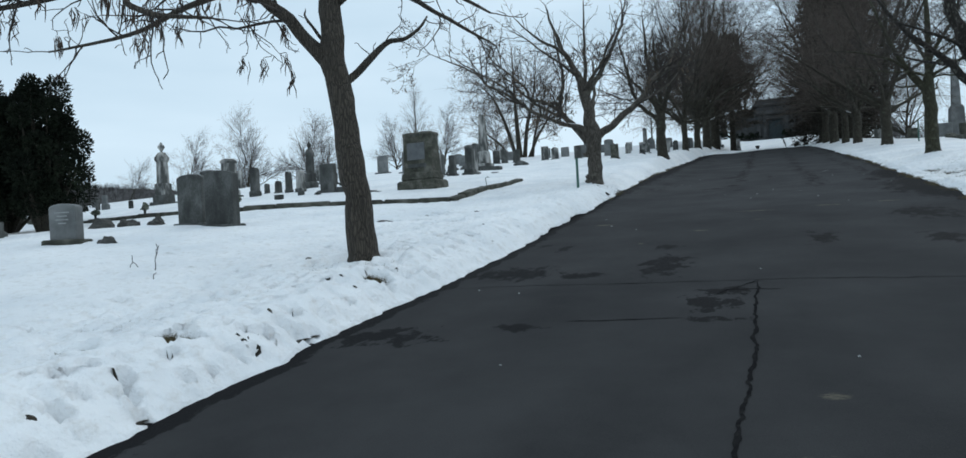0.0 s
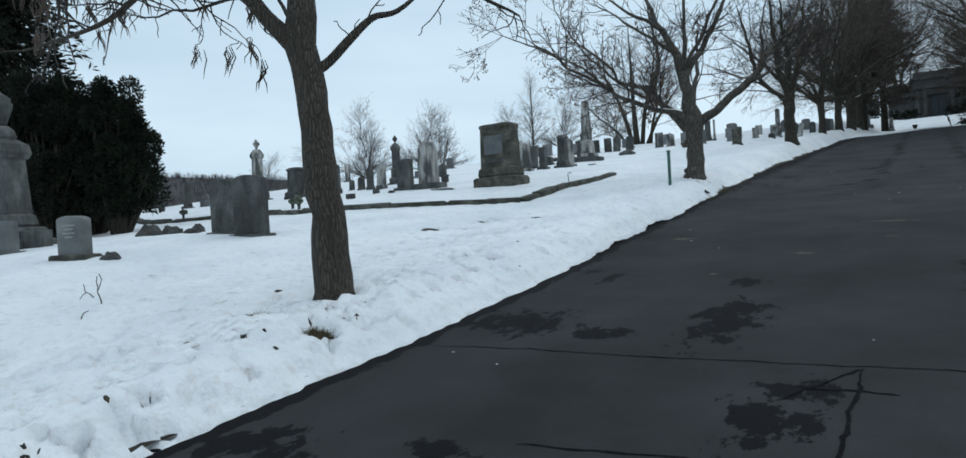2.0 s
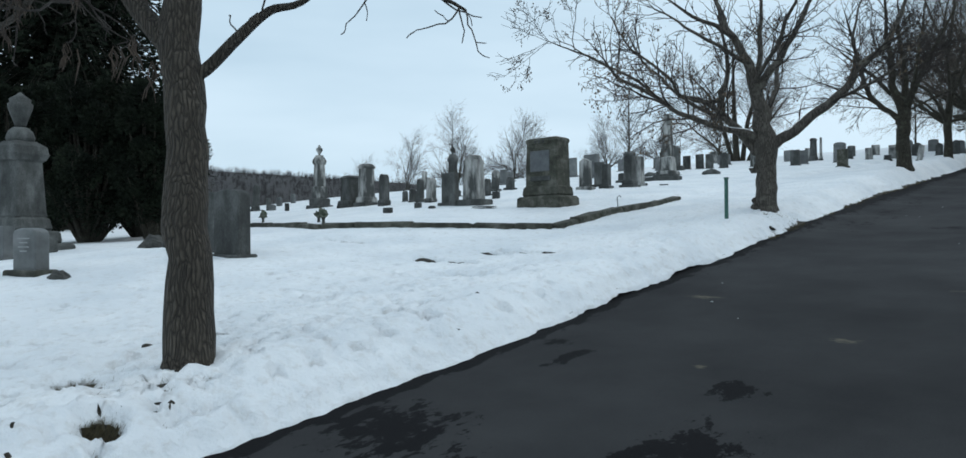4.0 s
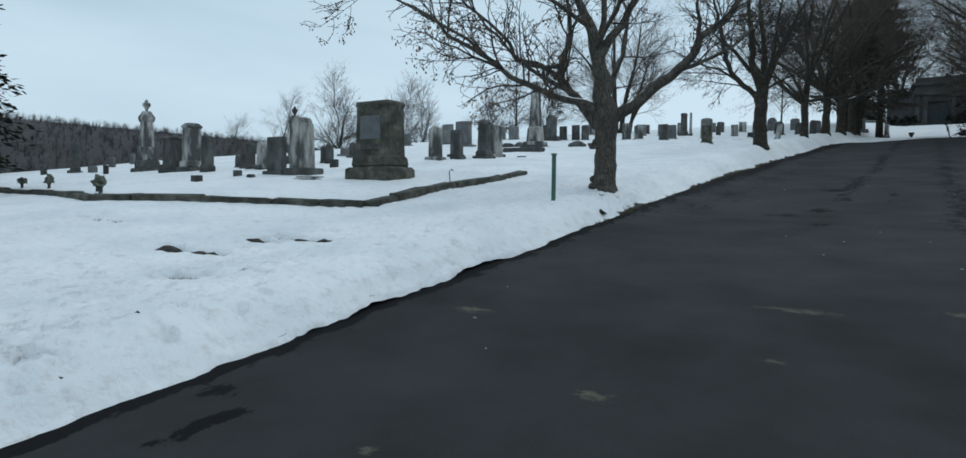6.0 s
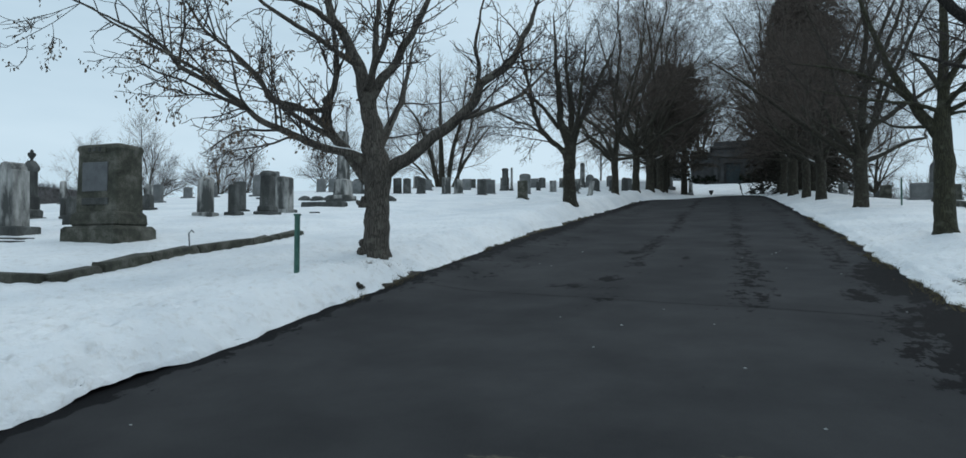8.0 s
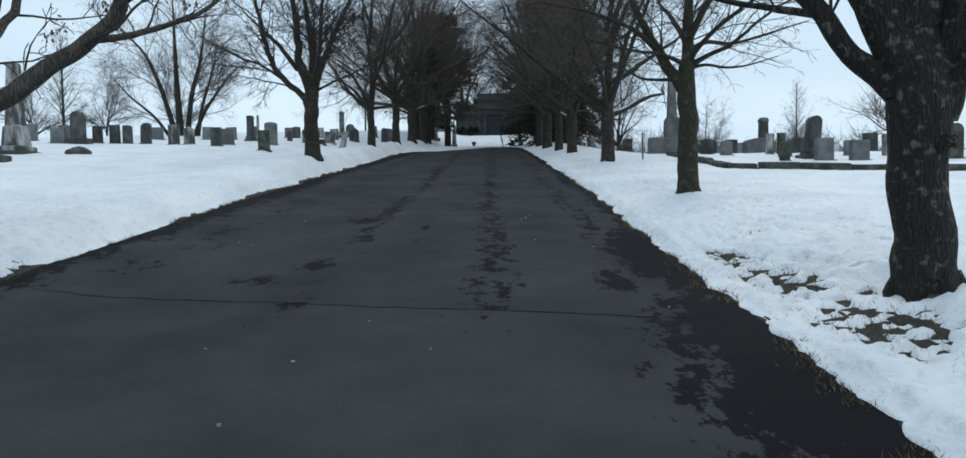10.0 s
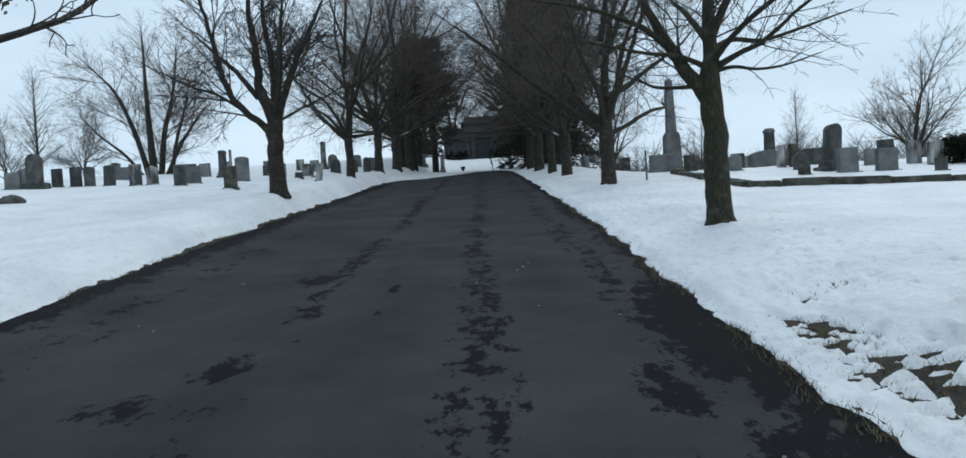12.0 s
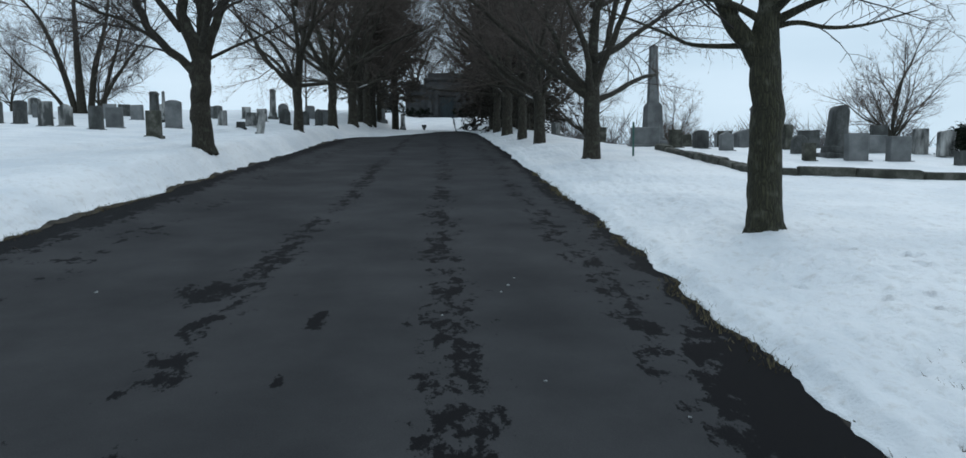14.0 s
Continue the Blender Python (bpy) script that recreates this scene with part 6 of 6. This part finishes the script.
# rows on the upper slope to the left of the lane
ROW = ((-20.05, 45.5, 0.72, 0.85, 0, "flat"), (-18.95, 47.0, 0.48, 0.95, 1, "flat"), (-18.1, 47.1, 0.5, 1.03, 1, "flat"), (-17.5, 47.2, 0.47, 1.03, 1, "arch"), (-16.6, 47.3, 0.52, 1.06, 1, "arch"), (-19.0, 53.2, 0.9, 0.8, 0, "flat"),
       (-12.95, 42.65, 0.46, 0.97, 3, "flat"), (-12.3, 42.75, 0.46, 0.88, 3, "gable"), (-10.25, 40.75, 0.44, 0.86, 1, "flat"), (-10.42, 42.4, 0.56, 0.8, 0, "flat"), (-15.0, 54.8, 0.66, 0.87, 0, "flat"), (-7.65, 39.0, 0.44, 0.87, 4, "flat"),
       (-9.16, 44.5, 0.6, 1.16, 0, "arch"), (-10.1, 50.7, 0.25, 0.62, 1, "flat"), (-8.8, 49.3, 0.38, 0.76, 3, "flat"), (-7.64, 49.9, 0.58, 0.72, 3, "flat"), (-7.6, 48.0, 0.37, 0.34, 1, "flat"), (-5.05, 41.4, 0.22, 0.78, 2, "flat"),
       (-7.5, 56.0, 0.6, 0.93, 1, "round"), (-5.0, 52.5, 0.36, 0.92, 1, "round"), (-5.1, 54.6, 0.6, 0.9, 0, "arch"), (-6.2, 55.2, 0.4, 0.85, 1, "round"), (-9.0, 57.0, 0.55, 0.8, 3, "flat"), (-20.9, 48.5, 0.6, 1.0, 1, "flat"),
       (-23.9, 49.1, 0.78, 1.0, 0, "flat"), (-22.6, 50.1, 0.7, 0.92, 0, "arch"), (-18.7, 61.5, 0.7, 0.8, 1, "flat"), (-13.4, 54.0, 0.6, 0.9, 2, "flat"), (-17.0, 56.0, 0.7, 0.9, 0, "flat"), (-21.0, 56.0, 0.6, 1.0, 2, "arch"),
       (-9.4, 64.0, 0.7, 1.1, 0, "round"), (-8.2, 67.0, 0.7, 1.0, 0, "arch"), (-25.5, 50.0, 0.7, 1.0, 0, "flat"), (-11.8, 58.0, 0.5, 0.85, 1, "arch"), (-10.6, 59.5, 0.5, 0.8, 3, "flat"), (-13.2, 61.0, 0.6, 0.8, 0, "flat"))
for x, y, w, h, k, t in ROW:
    headstone(x, y, w, h, 0.2, t, (GRANITE, DARKSTONE, MARBLE, MARBLE, MOSSY)[k], 0.1, ("grey granite headstone in a row", "dark stained headstone in a row", "mottled pale headstone in a row", "weathered white headstone in a row", "lichen-grown squared headstone on a base")[k],
              turn=random.Random(x).uniform(-7, 7), base_w=1.25, taper=0.97, group="rows of headstones on the upper slope", tilt=(0, 9 if (x, y) == (-5.05, 41.4) else random.Random(y).uniform(-1.5, 1.5)))
stele(-11.8, 49.2, 0.34, 1.46, DARKSTONE, 1.6, "tall dark narrow shaft on a base", "flat")
stele(-11.35, 49.1, 0.13, 1.5, MARBLE, 1.8, "slim pale finial marker", "pyramid")
stele(-9.6, 62.0, 0.34, 2.0, MARBLE, 1.7, "slim pale obelisk marker", "flat")

# right of the lane
obelisk(10.3, 46.0, 1.25, 4.6, GRANITE, "tall slim grey granite obelisk", base_h=0.46, girth=0.34)
headstone(8.55, 41.2, 0.95, 0.75, 0.4, "flat", GRANITE, 0.14, "broad grey granite block headstone", base_w=1.25, group="headstones right of the lane")
RIGHT = ((9.4, 40.4, 0.4, 0.7, 2, "flat"), (10.2, 40.2, 0.48, 0.7, 1, "arch"), (10.6, 39.0, 0.42, 0.7, 0, "gable"), (12.3, 37.6, 0.44, 0.66, 1, "round"), (11.1, 34.8, 0.3, 0.55, 2, "flat"), (12.4, 34.8, 0.56, 0.82, 0, "flat"), (14.9, 37.8, 0.58, 0.64, 0, "flat"),
         (13.5, 34.7, 0.58, 0.74, 0, "flat"), (15.9, 37.2, 0.4, 0.86, 3, "flat"), (15.95, 36.2, 0.42, 0.84, 3, "arch"), (14.25, 33.4, 0.24, 0.44, 1, "flat"), (16.8, 35.0, 0.5, 1.24, 2, "round"), (12.65, 39.9, 0.26, 0.9, 3, "flat"), (13.1, 39.9, 0.26, 0.92, 2, "flat"),
         (14.2, 40.5, 0.7, 0.7, 1, "flat"), (9.0, 52.0, 0.6, 0.8, 1, "round"), (7.6, 55.0, 0.5, 0.8, 3, "flat"), (12.2, 47.5, 0.7, 0.9, 2, "flat"), (13.6, 49.0, 0.7, 0.9, 0, "flat"), (11.4, 43.5, 0.5, 0.8, 1, "arch"), (12.0, 42.5, 0.5, 0.75, 2, "flat"),
         (15.0, 50.0, 0.7, 1.1, 0, "flat"), (18.4, 43.0, 0.6, 1.0, 1, "flat"), (20.5, 41.0, 0.6, 0.9, 3, "flat"), (21.5, 38.0, 0.6, 1.0, 0, "arch"), (19.3, 34.0, 0.5, 0.7, 1, "arch"),
         (22.8, 42.0, 0.7, 1.1, 0, "flat"), (11.0, 56.0, 0.6, 0.9, 1, "arch"), (8.4, 47.6, 0.5, 0.8, 2, "flat"), (22.5, 34.0, 0.6, 0.9, 2, "flat"), (9.2, 63.0, 0.7, 1.0, 0, "flat"))
for x, y, w, h, k, t in RIGHT:
    headstone(x, y, w, h, 0.24, t, (GRANITE, DARKSTONE, MOSSY, MARBLE)[k], 0.09, ("smooth grey granite headstone on a base", "dark stained headstone in snow", "lichen-mottled headstone in snow", "weathered pale headstone in snow")[k],
              turn=random.Random(x).uniform(-6, 6), base_w=1.3, group="headstones right of the lane", tilt=(0, random.Random(y).uniform(-1.5, 1.5)))
stele(12.55, 36.1, 0.44, 1.56, DARKSTONE, 1.8, "leaning dark shaft monument with rounded top", "round", tilt=(0, 5), d=0.45)
stele(14.6, 45.5, 0.4, 2.0, DARKSTONE, 1.7, "dark slim obelisk marker", "flat")
ob = thing("broad_monument", 14.2, 45.0, height(14.2, 45.0), 0, "broad grey stone monument with arched top", "monument")
part("die", slab(1.4, 0.7, 0.19, 1.0, "arch", 0.04), GRANITE, ob)
part("base", block(1.7, 1.0, -0.2, 0.2, 0.04), GRANITE, ob)

# ---- kerbs of the plots: rough stone blocks ----
def kerb(name, ends, high, wide, label, seed):
    ob = thing(name, *ends[0], height(*ends[0]), 0, label, "stone kerb")
    rng = random.Random(seed)
    base = height(*ends[0])
    for (x0, y0), (x1, y1) in zip(ends, ends[1:]):
        long = math.hypot(x1 - x0, y1 - y0)
        a = math.degrees(math.atan2(y1 - y0, x1 - x0))
        s = 0.0
        while s < long - 0.05:
            n = min(rng.uniform(0.7, 1.5), long - s)
            f0, f1 = s / long, (s + n) / long
            xa, ya, xb, yb = x0 + (x1 - x0) * f0, y0 + (y1 - y0) * f0, x0 + (x1 - x0) * f1, y0 + (y1 - y0) * f1
            za, zb = height(xa, ya), height(xb, yb)
            pitch = -math.degrees(math.atan2(zb - za, n))
            hh = high * rng.uniform(0.85, 1.1)
            m = Matrix.Translation(((xa + xb) / 2 - ends[0][0], (ya + yb) / 2 - ends[0][1], (za + zb) / 2 - base)) @ Matrix.Rotation(radians(a + rng.uniform(-1.2, 1.2)), 4, "Z") @ Matrix.Rotation(radians(pitch), 4, "Y")
            part("kerb_stone", loft([(-0.25, n - 0.02, wide), (hh * 0.3, n - 0.015, wide), (hh - 0.03, n - 0.02, wide * 0.95), (hh, n - 0.07, wide * 0.8)], 0.03, 0.018, rng.randint(0, 9999)), MOSSY, ob, at=m)
            s += n
    return ob


kerb("plot_kerb", [(-7.25, 21.4), (-7.15, 15.75), (-12.0, 13.75), (-23.5, 16.5), (-30, 19)], 0.21, 0.30, "mossy rough stone kerb around a grave plot", 4)
kerb("plot_kerb", [(8.5, 39.5), (7.95, 31.1), (12.7, 29.6), (34, 24.5)], 0.26, 0.3, "mossy stone kerb around a grave plot", 6)

# rocks by the evergreens
for i, (x, y, s) in enumerate(((-9.35, 7.72, 0.14), (-12.9, 10.4, 0.19), (-12.3, 10.5, 0.15), (-11.9, 10.35, 0.16), (-11.3, 10.45, 0.15), (-11.1, 10.2, 0.13), (-12.2, 9.9, 0.08))):
    ob = thing("rock", x, y, height(x, y) + 0.03, i * 40, "dark rough field rock lying in snow", "rock", "rocks by the evergreens")
    part("stone", lump(s * 1.25, s * 0.9, s, i + 1, 0.2), ROCK, ob, smooth=False)

# potted wreath stands along the kerb
for i, (x, y) in enumerate(((-12.6, 14.15), (-13.0, 14.3), (-17.4, 15.4), (-20.5, 16.1))):
    ob = thing("faded_wreath", x, y, height(x, y) + 0.12, 0, "faded flower wreath on a stand by kerb", "wreath")
    part("stand", lathe([(0.05, -0.2), (0.035, 0.06), (0.06, 0.12)], 8), DARKSTONE, ob)
    part("flowers", lump(0.11 + 0.03 * (i % 2), 0.10, 0.12, i + 3, 0.5, 7, 10), FLOWER, ob, at=pose(0, 0, 0.12))

# green sign post by the maple
sx, sy = -4.05, 16.76
sign = thing("green_post", sx, sy, height(sx, sy), 0, "green painted steel post standing in snow", "post")
part("post", block(0.055, 0.055, -0.2, 0.83, 0.006), GREEN_PAINT, sign, "green painted post")
part("cap", block(0.075, 0.075, 0.825, 0.85, 0.006), GREEN_PAINT, sign, "flat steel cap")
post = thing("marker_post", 6.66, 35.95, height(6.66, 35.95), 0, "thin green steel post standing in snow", "post")
part("post", block(0.05, 0.05, -0.2, 1.05, 0.006), GREEN_PAINT, post)
hook = thing("metal_stake", -7.1, 18.2, height(-7.1, 18.2), 0, "thin metal stake with bent top by kerb", "stake")
stake = ([], [])
tube(stake, [Vector((0, 0, -0.1)), Vector((-0.02, 0, 0.25)), Vector((-0.04, 0, 0.45)), Vector((0.02, 0, 0.50)), Vector((0.06, 0, 0.46))], [0.012] * 5, 6)
part("rod", stake, STEEL, hook)

# ---- mausoleum at the head of the lane ----
def mausoleum():
    cx, cy = 1.85, 116.0
    z = 11.9
    ob = thing("mausoleum", cx, cy, z, 0, "grey limestone mausoleum with blue-green bronze doors", "mausoleum")

    def box(name, x0, x1, y0, y1, z0, z1, mat, parent, label="", bevel=0.03):
        return part(name, block(x1 - x0, y1 - y0, z0, z1, bevel), mat, parent, label, at=pose((x0 + x1) / 2, (y0 + y1) / 2, 0))

    for s in (-1, 1):
        a, b = (-6.0, -2.9) if s < 0 else (2.9, 6.0)
        wall = box("wing_wall", a, b, 0.6, 8, -1.0, 5.0, LIMESTONE, ob)
        for k in range(7):
            box("stone_course", a + 0.02, b - 0.02, 0.56, 0.62, 0.1 + k * 0.66, 0.1 + k * 0.66 + 0.63, LIMESTONE, wall, bevel=0.02)
        box("wing_cornice", a - (0.2 if s < 0 else 0), b + (0.2 if s > 0 else 0), 0.3, 8.2, 4.995, 5.4, LIMESTONE, ob, bevel=0.06)
        p0, p1 = (-2.9, -1.3) if s < 0 else (1.3, 2.9)
        box("portal_wall", p0, p1, 0, 8, -1.0, 4.6, LIMESTONE, ob)
        for q in (1.55, 2.45):
            x = s * q
            pil = box("pilaster", x - 0.24, x + 0.24, -0.25, 0.02, 0.0, 4.5, LIMESTONE, ob)
            box("pilaster_base", x - 0.32, x + 0.32, -0.32, -0.255, -0.3, 0.35, LIMESTONE, pil)
            box("capital", x - 0.31, x + 0.31, -0.33, 0.0, 4.2, 4.495, LIMESTONE, pil)
    box("back_wall", -1.31, 1.31, 2.5, 8, -1.0, 4.6, LIMESTONE, ob)
    box("lintel", -1.3, 1.3, 0.02, 2.6, 3.75, 4.6, LIMESTONE, ob)
    box("architrave", -3.0, 3.0, -0.35, 8, 4.605, 5.15, LIMESTONE, ob, bevel=0.04)
    box("frieze", -2.9, 2.9, -0.25, 8, 5.155, 5.85, LIMESTONE, ob)
    box("cornice", -3.3, 3.3, -0.65, 8.2, 5.855, 6.2, LIMESTONE, ob, bevel=0.08)
    box("parapet", -2.8, 2.8, -0.1, 8, 6.205, 6.95, LIMESTONE, ob, bevel=0.05)
    for s in (-1, 1):
        d = box("door_leaf", min(0.01 * s, 0.98 * s), max(0.01 * s, 0.98 * s), 0.5, 0.58, 0.02, 3.70, BRONZE, ob, "blue-green bronze door leaf")
        for z0, z1 in ((0.3, 1.4), (1.6, 3.3)):
            box("door_panel", min(0.2 * s, 0.8 * s), max(0.2 * s, 0.8 * s), 0.46, 0.51, z0, z1, BRONZE, d)
        box("door_jamb", min(0.985 * s, 1.3 * s), max(0.985 * s, 1.3 * s), 0.3, 0.7, -0.2, 3.745, LIMESTONE, ob)
    box("step", -2.2, 2.2, -0.9, 0.5, -0.6, -0.02, LIMESTONE, ob)
    return ob


mausoleum()
hedge_seed = 0
for x0, n in ((-6.6, 7), (3.2, 6)):
    for k in range(n):
        hedge_seed += 1
        x, y = x0 + k * 0.95, 113.2
        evergreen("clipped_shrub", x, y, "dark low evergreen shrub before the mausoleum", 1.3, 0.75, 600, 200 + hedge_seed, NEEDLE, 0.05, spike=0.3, group="shrubs before the mausoleum", blade=0.22)


def pot(x, y, s, mat, label):
    ob = thing("planter_urn", x, y, height(x, y), 0, label, "planter")
    part("foot", lathe([(0.22 * s, -0.2), (0.22 * s, 0.12 * s), (0.09 * s, 0.2 * s)], 12), mat, ob)
    part("bowl", lathe([(0.08 * s, 0.195 * s), (0.26 * s, 0.5 * s), (0.36 * s, 0.85 * s), (0.38 * s, 0.9 * s), (0.28 * s, 0.88 * s)], 12), mat, ob, smooth=True)


pot(-0.6, 86.0, 0.7, DARKSTONE, "dark stone planter urn beside the path")
pot(3.6, 86.0, 0.7, DARKSTONE, "dark stone planter urn beside the path")
stele(-2.6, 84.0, 0.42, 1.6, MARBLE, 1.5, "pale stone pedestal beside the path", "cap")
stele(4.4, 85.0, 0.4, 1.2, MARBLE, 1.5, "pale stone pedestal beside the path", "cap")
headstone(6.4, 78.0, 1.6, 1.4, 0.5, "flat", GRANITE, 0.2, "broad grey granite headstone near the mausoleum")
headstone(-5.6, 88.0, 1.8, 1.3, 0.5, "flat", GRANITE, 0.2, "broad grey granite headstone near the mausoleum")


# ---- small things on the verge ----
def grass_edge():
    """Dead grass that shows along the melted edge of the snow and in bare patches."""
    rng = random.Random(5)
    V, F = [], []

    def blade(x, y, z, tall):
        a = rng.uniform(0, 6.28)
        lx, ly = math.cos(a) * tall * rng.uniform(0.4, 1.1), math.sin(a) * tall * rng.uniform(0.4, 1.1)
        w = 0.004
        i = len(V)
        V.extend([(x - w, y, z), (x + w, y, z), (x + lx, y + ly, z + tall)])
        F.append((i, i + 1, i + 2))

    for _ in range(9000):
        y = rng.uniform(1, 34)
        right = rng.random() < 0.6
        if noise.noise((3 if right else 8, y * 0.9, 0)) < -0.05:
            continue
        if not right and y < 16:
            continue
        x = edge_right(y) + rng.gauss(-0.02, 0.07) if right else edge_left(y) + rng.gauss(0.02, 0.045)
        blade(x, y, height(x, y) - 0.01, rng.uniform(0.02, 0.06))
    for cx, cy, hx, hy, s in BARE:
        for _ in range(int(500 * s)):
            x, y = rng.gauss(cx, hx * 0.6), rng.gauss(cy, hy * 0.6)
            if edge_left(y) < x < edge_right(y):
                continue
            blade(x, y, height(x, y) - 0.005, rng.uniform(0.02, 0.07))
    return tagged(new("dead_grass", mesh_of("dead_grass", V, F, STRAW)), "short dead grass along the snow edge", "grass", kind="stuff")


grass_edge()

# fallen twigs and dead weeds in the snow
for i, (x, y, s) in enumerate(((-6.6, 6.1, 0.5), (-6.0, 5.6, 0.35), (-7.1, 6.4, 0.4), (-6.3, 5.3, 0.25), (-3.2, 24.5, 0.18), (4.0, 19.6, 0.25))):
    rng = random.Random(i + 70)
    ob = thing("fallen_twig", x, y, height(x, y) + 0.06, rng.uniform(0, 360), "dark forked twig sticking out of snow", "twig", "fallen twigs")
    sh, tips = ([], []), []
    q = wander_line(rng, Vector((0, 0, -0.05)), Vector((0.9, 0, 0.3)), s * 0.8, 5, 0.35, 0.0)
    tube(sh, q, [0.009, 0.008, 0.007, 0.006, 0.005, 0.003], 4)
    grow(rng, [sh], q, [0.008] * 6, 0, [(6, 60, 0.6, 0, 0.3, 3, 3)], tips)
    part("twig", sh, TWIG, ob)
for i, (x, y, s) in enumerate(((5.05, 15.85, 0.11), (4.75, 16.6, 0.08), (-3.45, 17.3, 0.06), (-4.9, 17.2, 0.05), (-5.0, 7.1, 0.06))):
    ob = thing("earth_clod", x, y, height(x, y) + 0.03, i * 50, "dark clod of earth and grass in snow", "clod")
    part("clod", lump(s * 1.3, s, s * 0.8, i + 30, 0.3, 8, 14), SOIL, ob, smooth=True)
for i in range(26):
    rng = random.Random(500 + i)
    x, y = rng.uniform(-2.6, 3.0), rng.uniform(4, 24)
    s = rng.uniform(0.006, 0.014)
    ob = thing("pebble", x, y, road_z(x, y), rng.uniform(0, 360), "small pale pebble lying on the asphalt", "pebble", "pebbles on the lane")
    part("stone", lump(s * 1.3, s, s * 0.7, i, 0.3, 4, 7), INSCRIBED, ob)
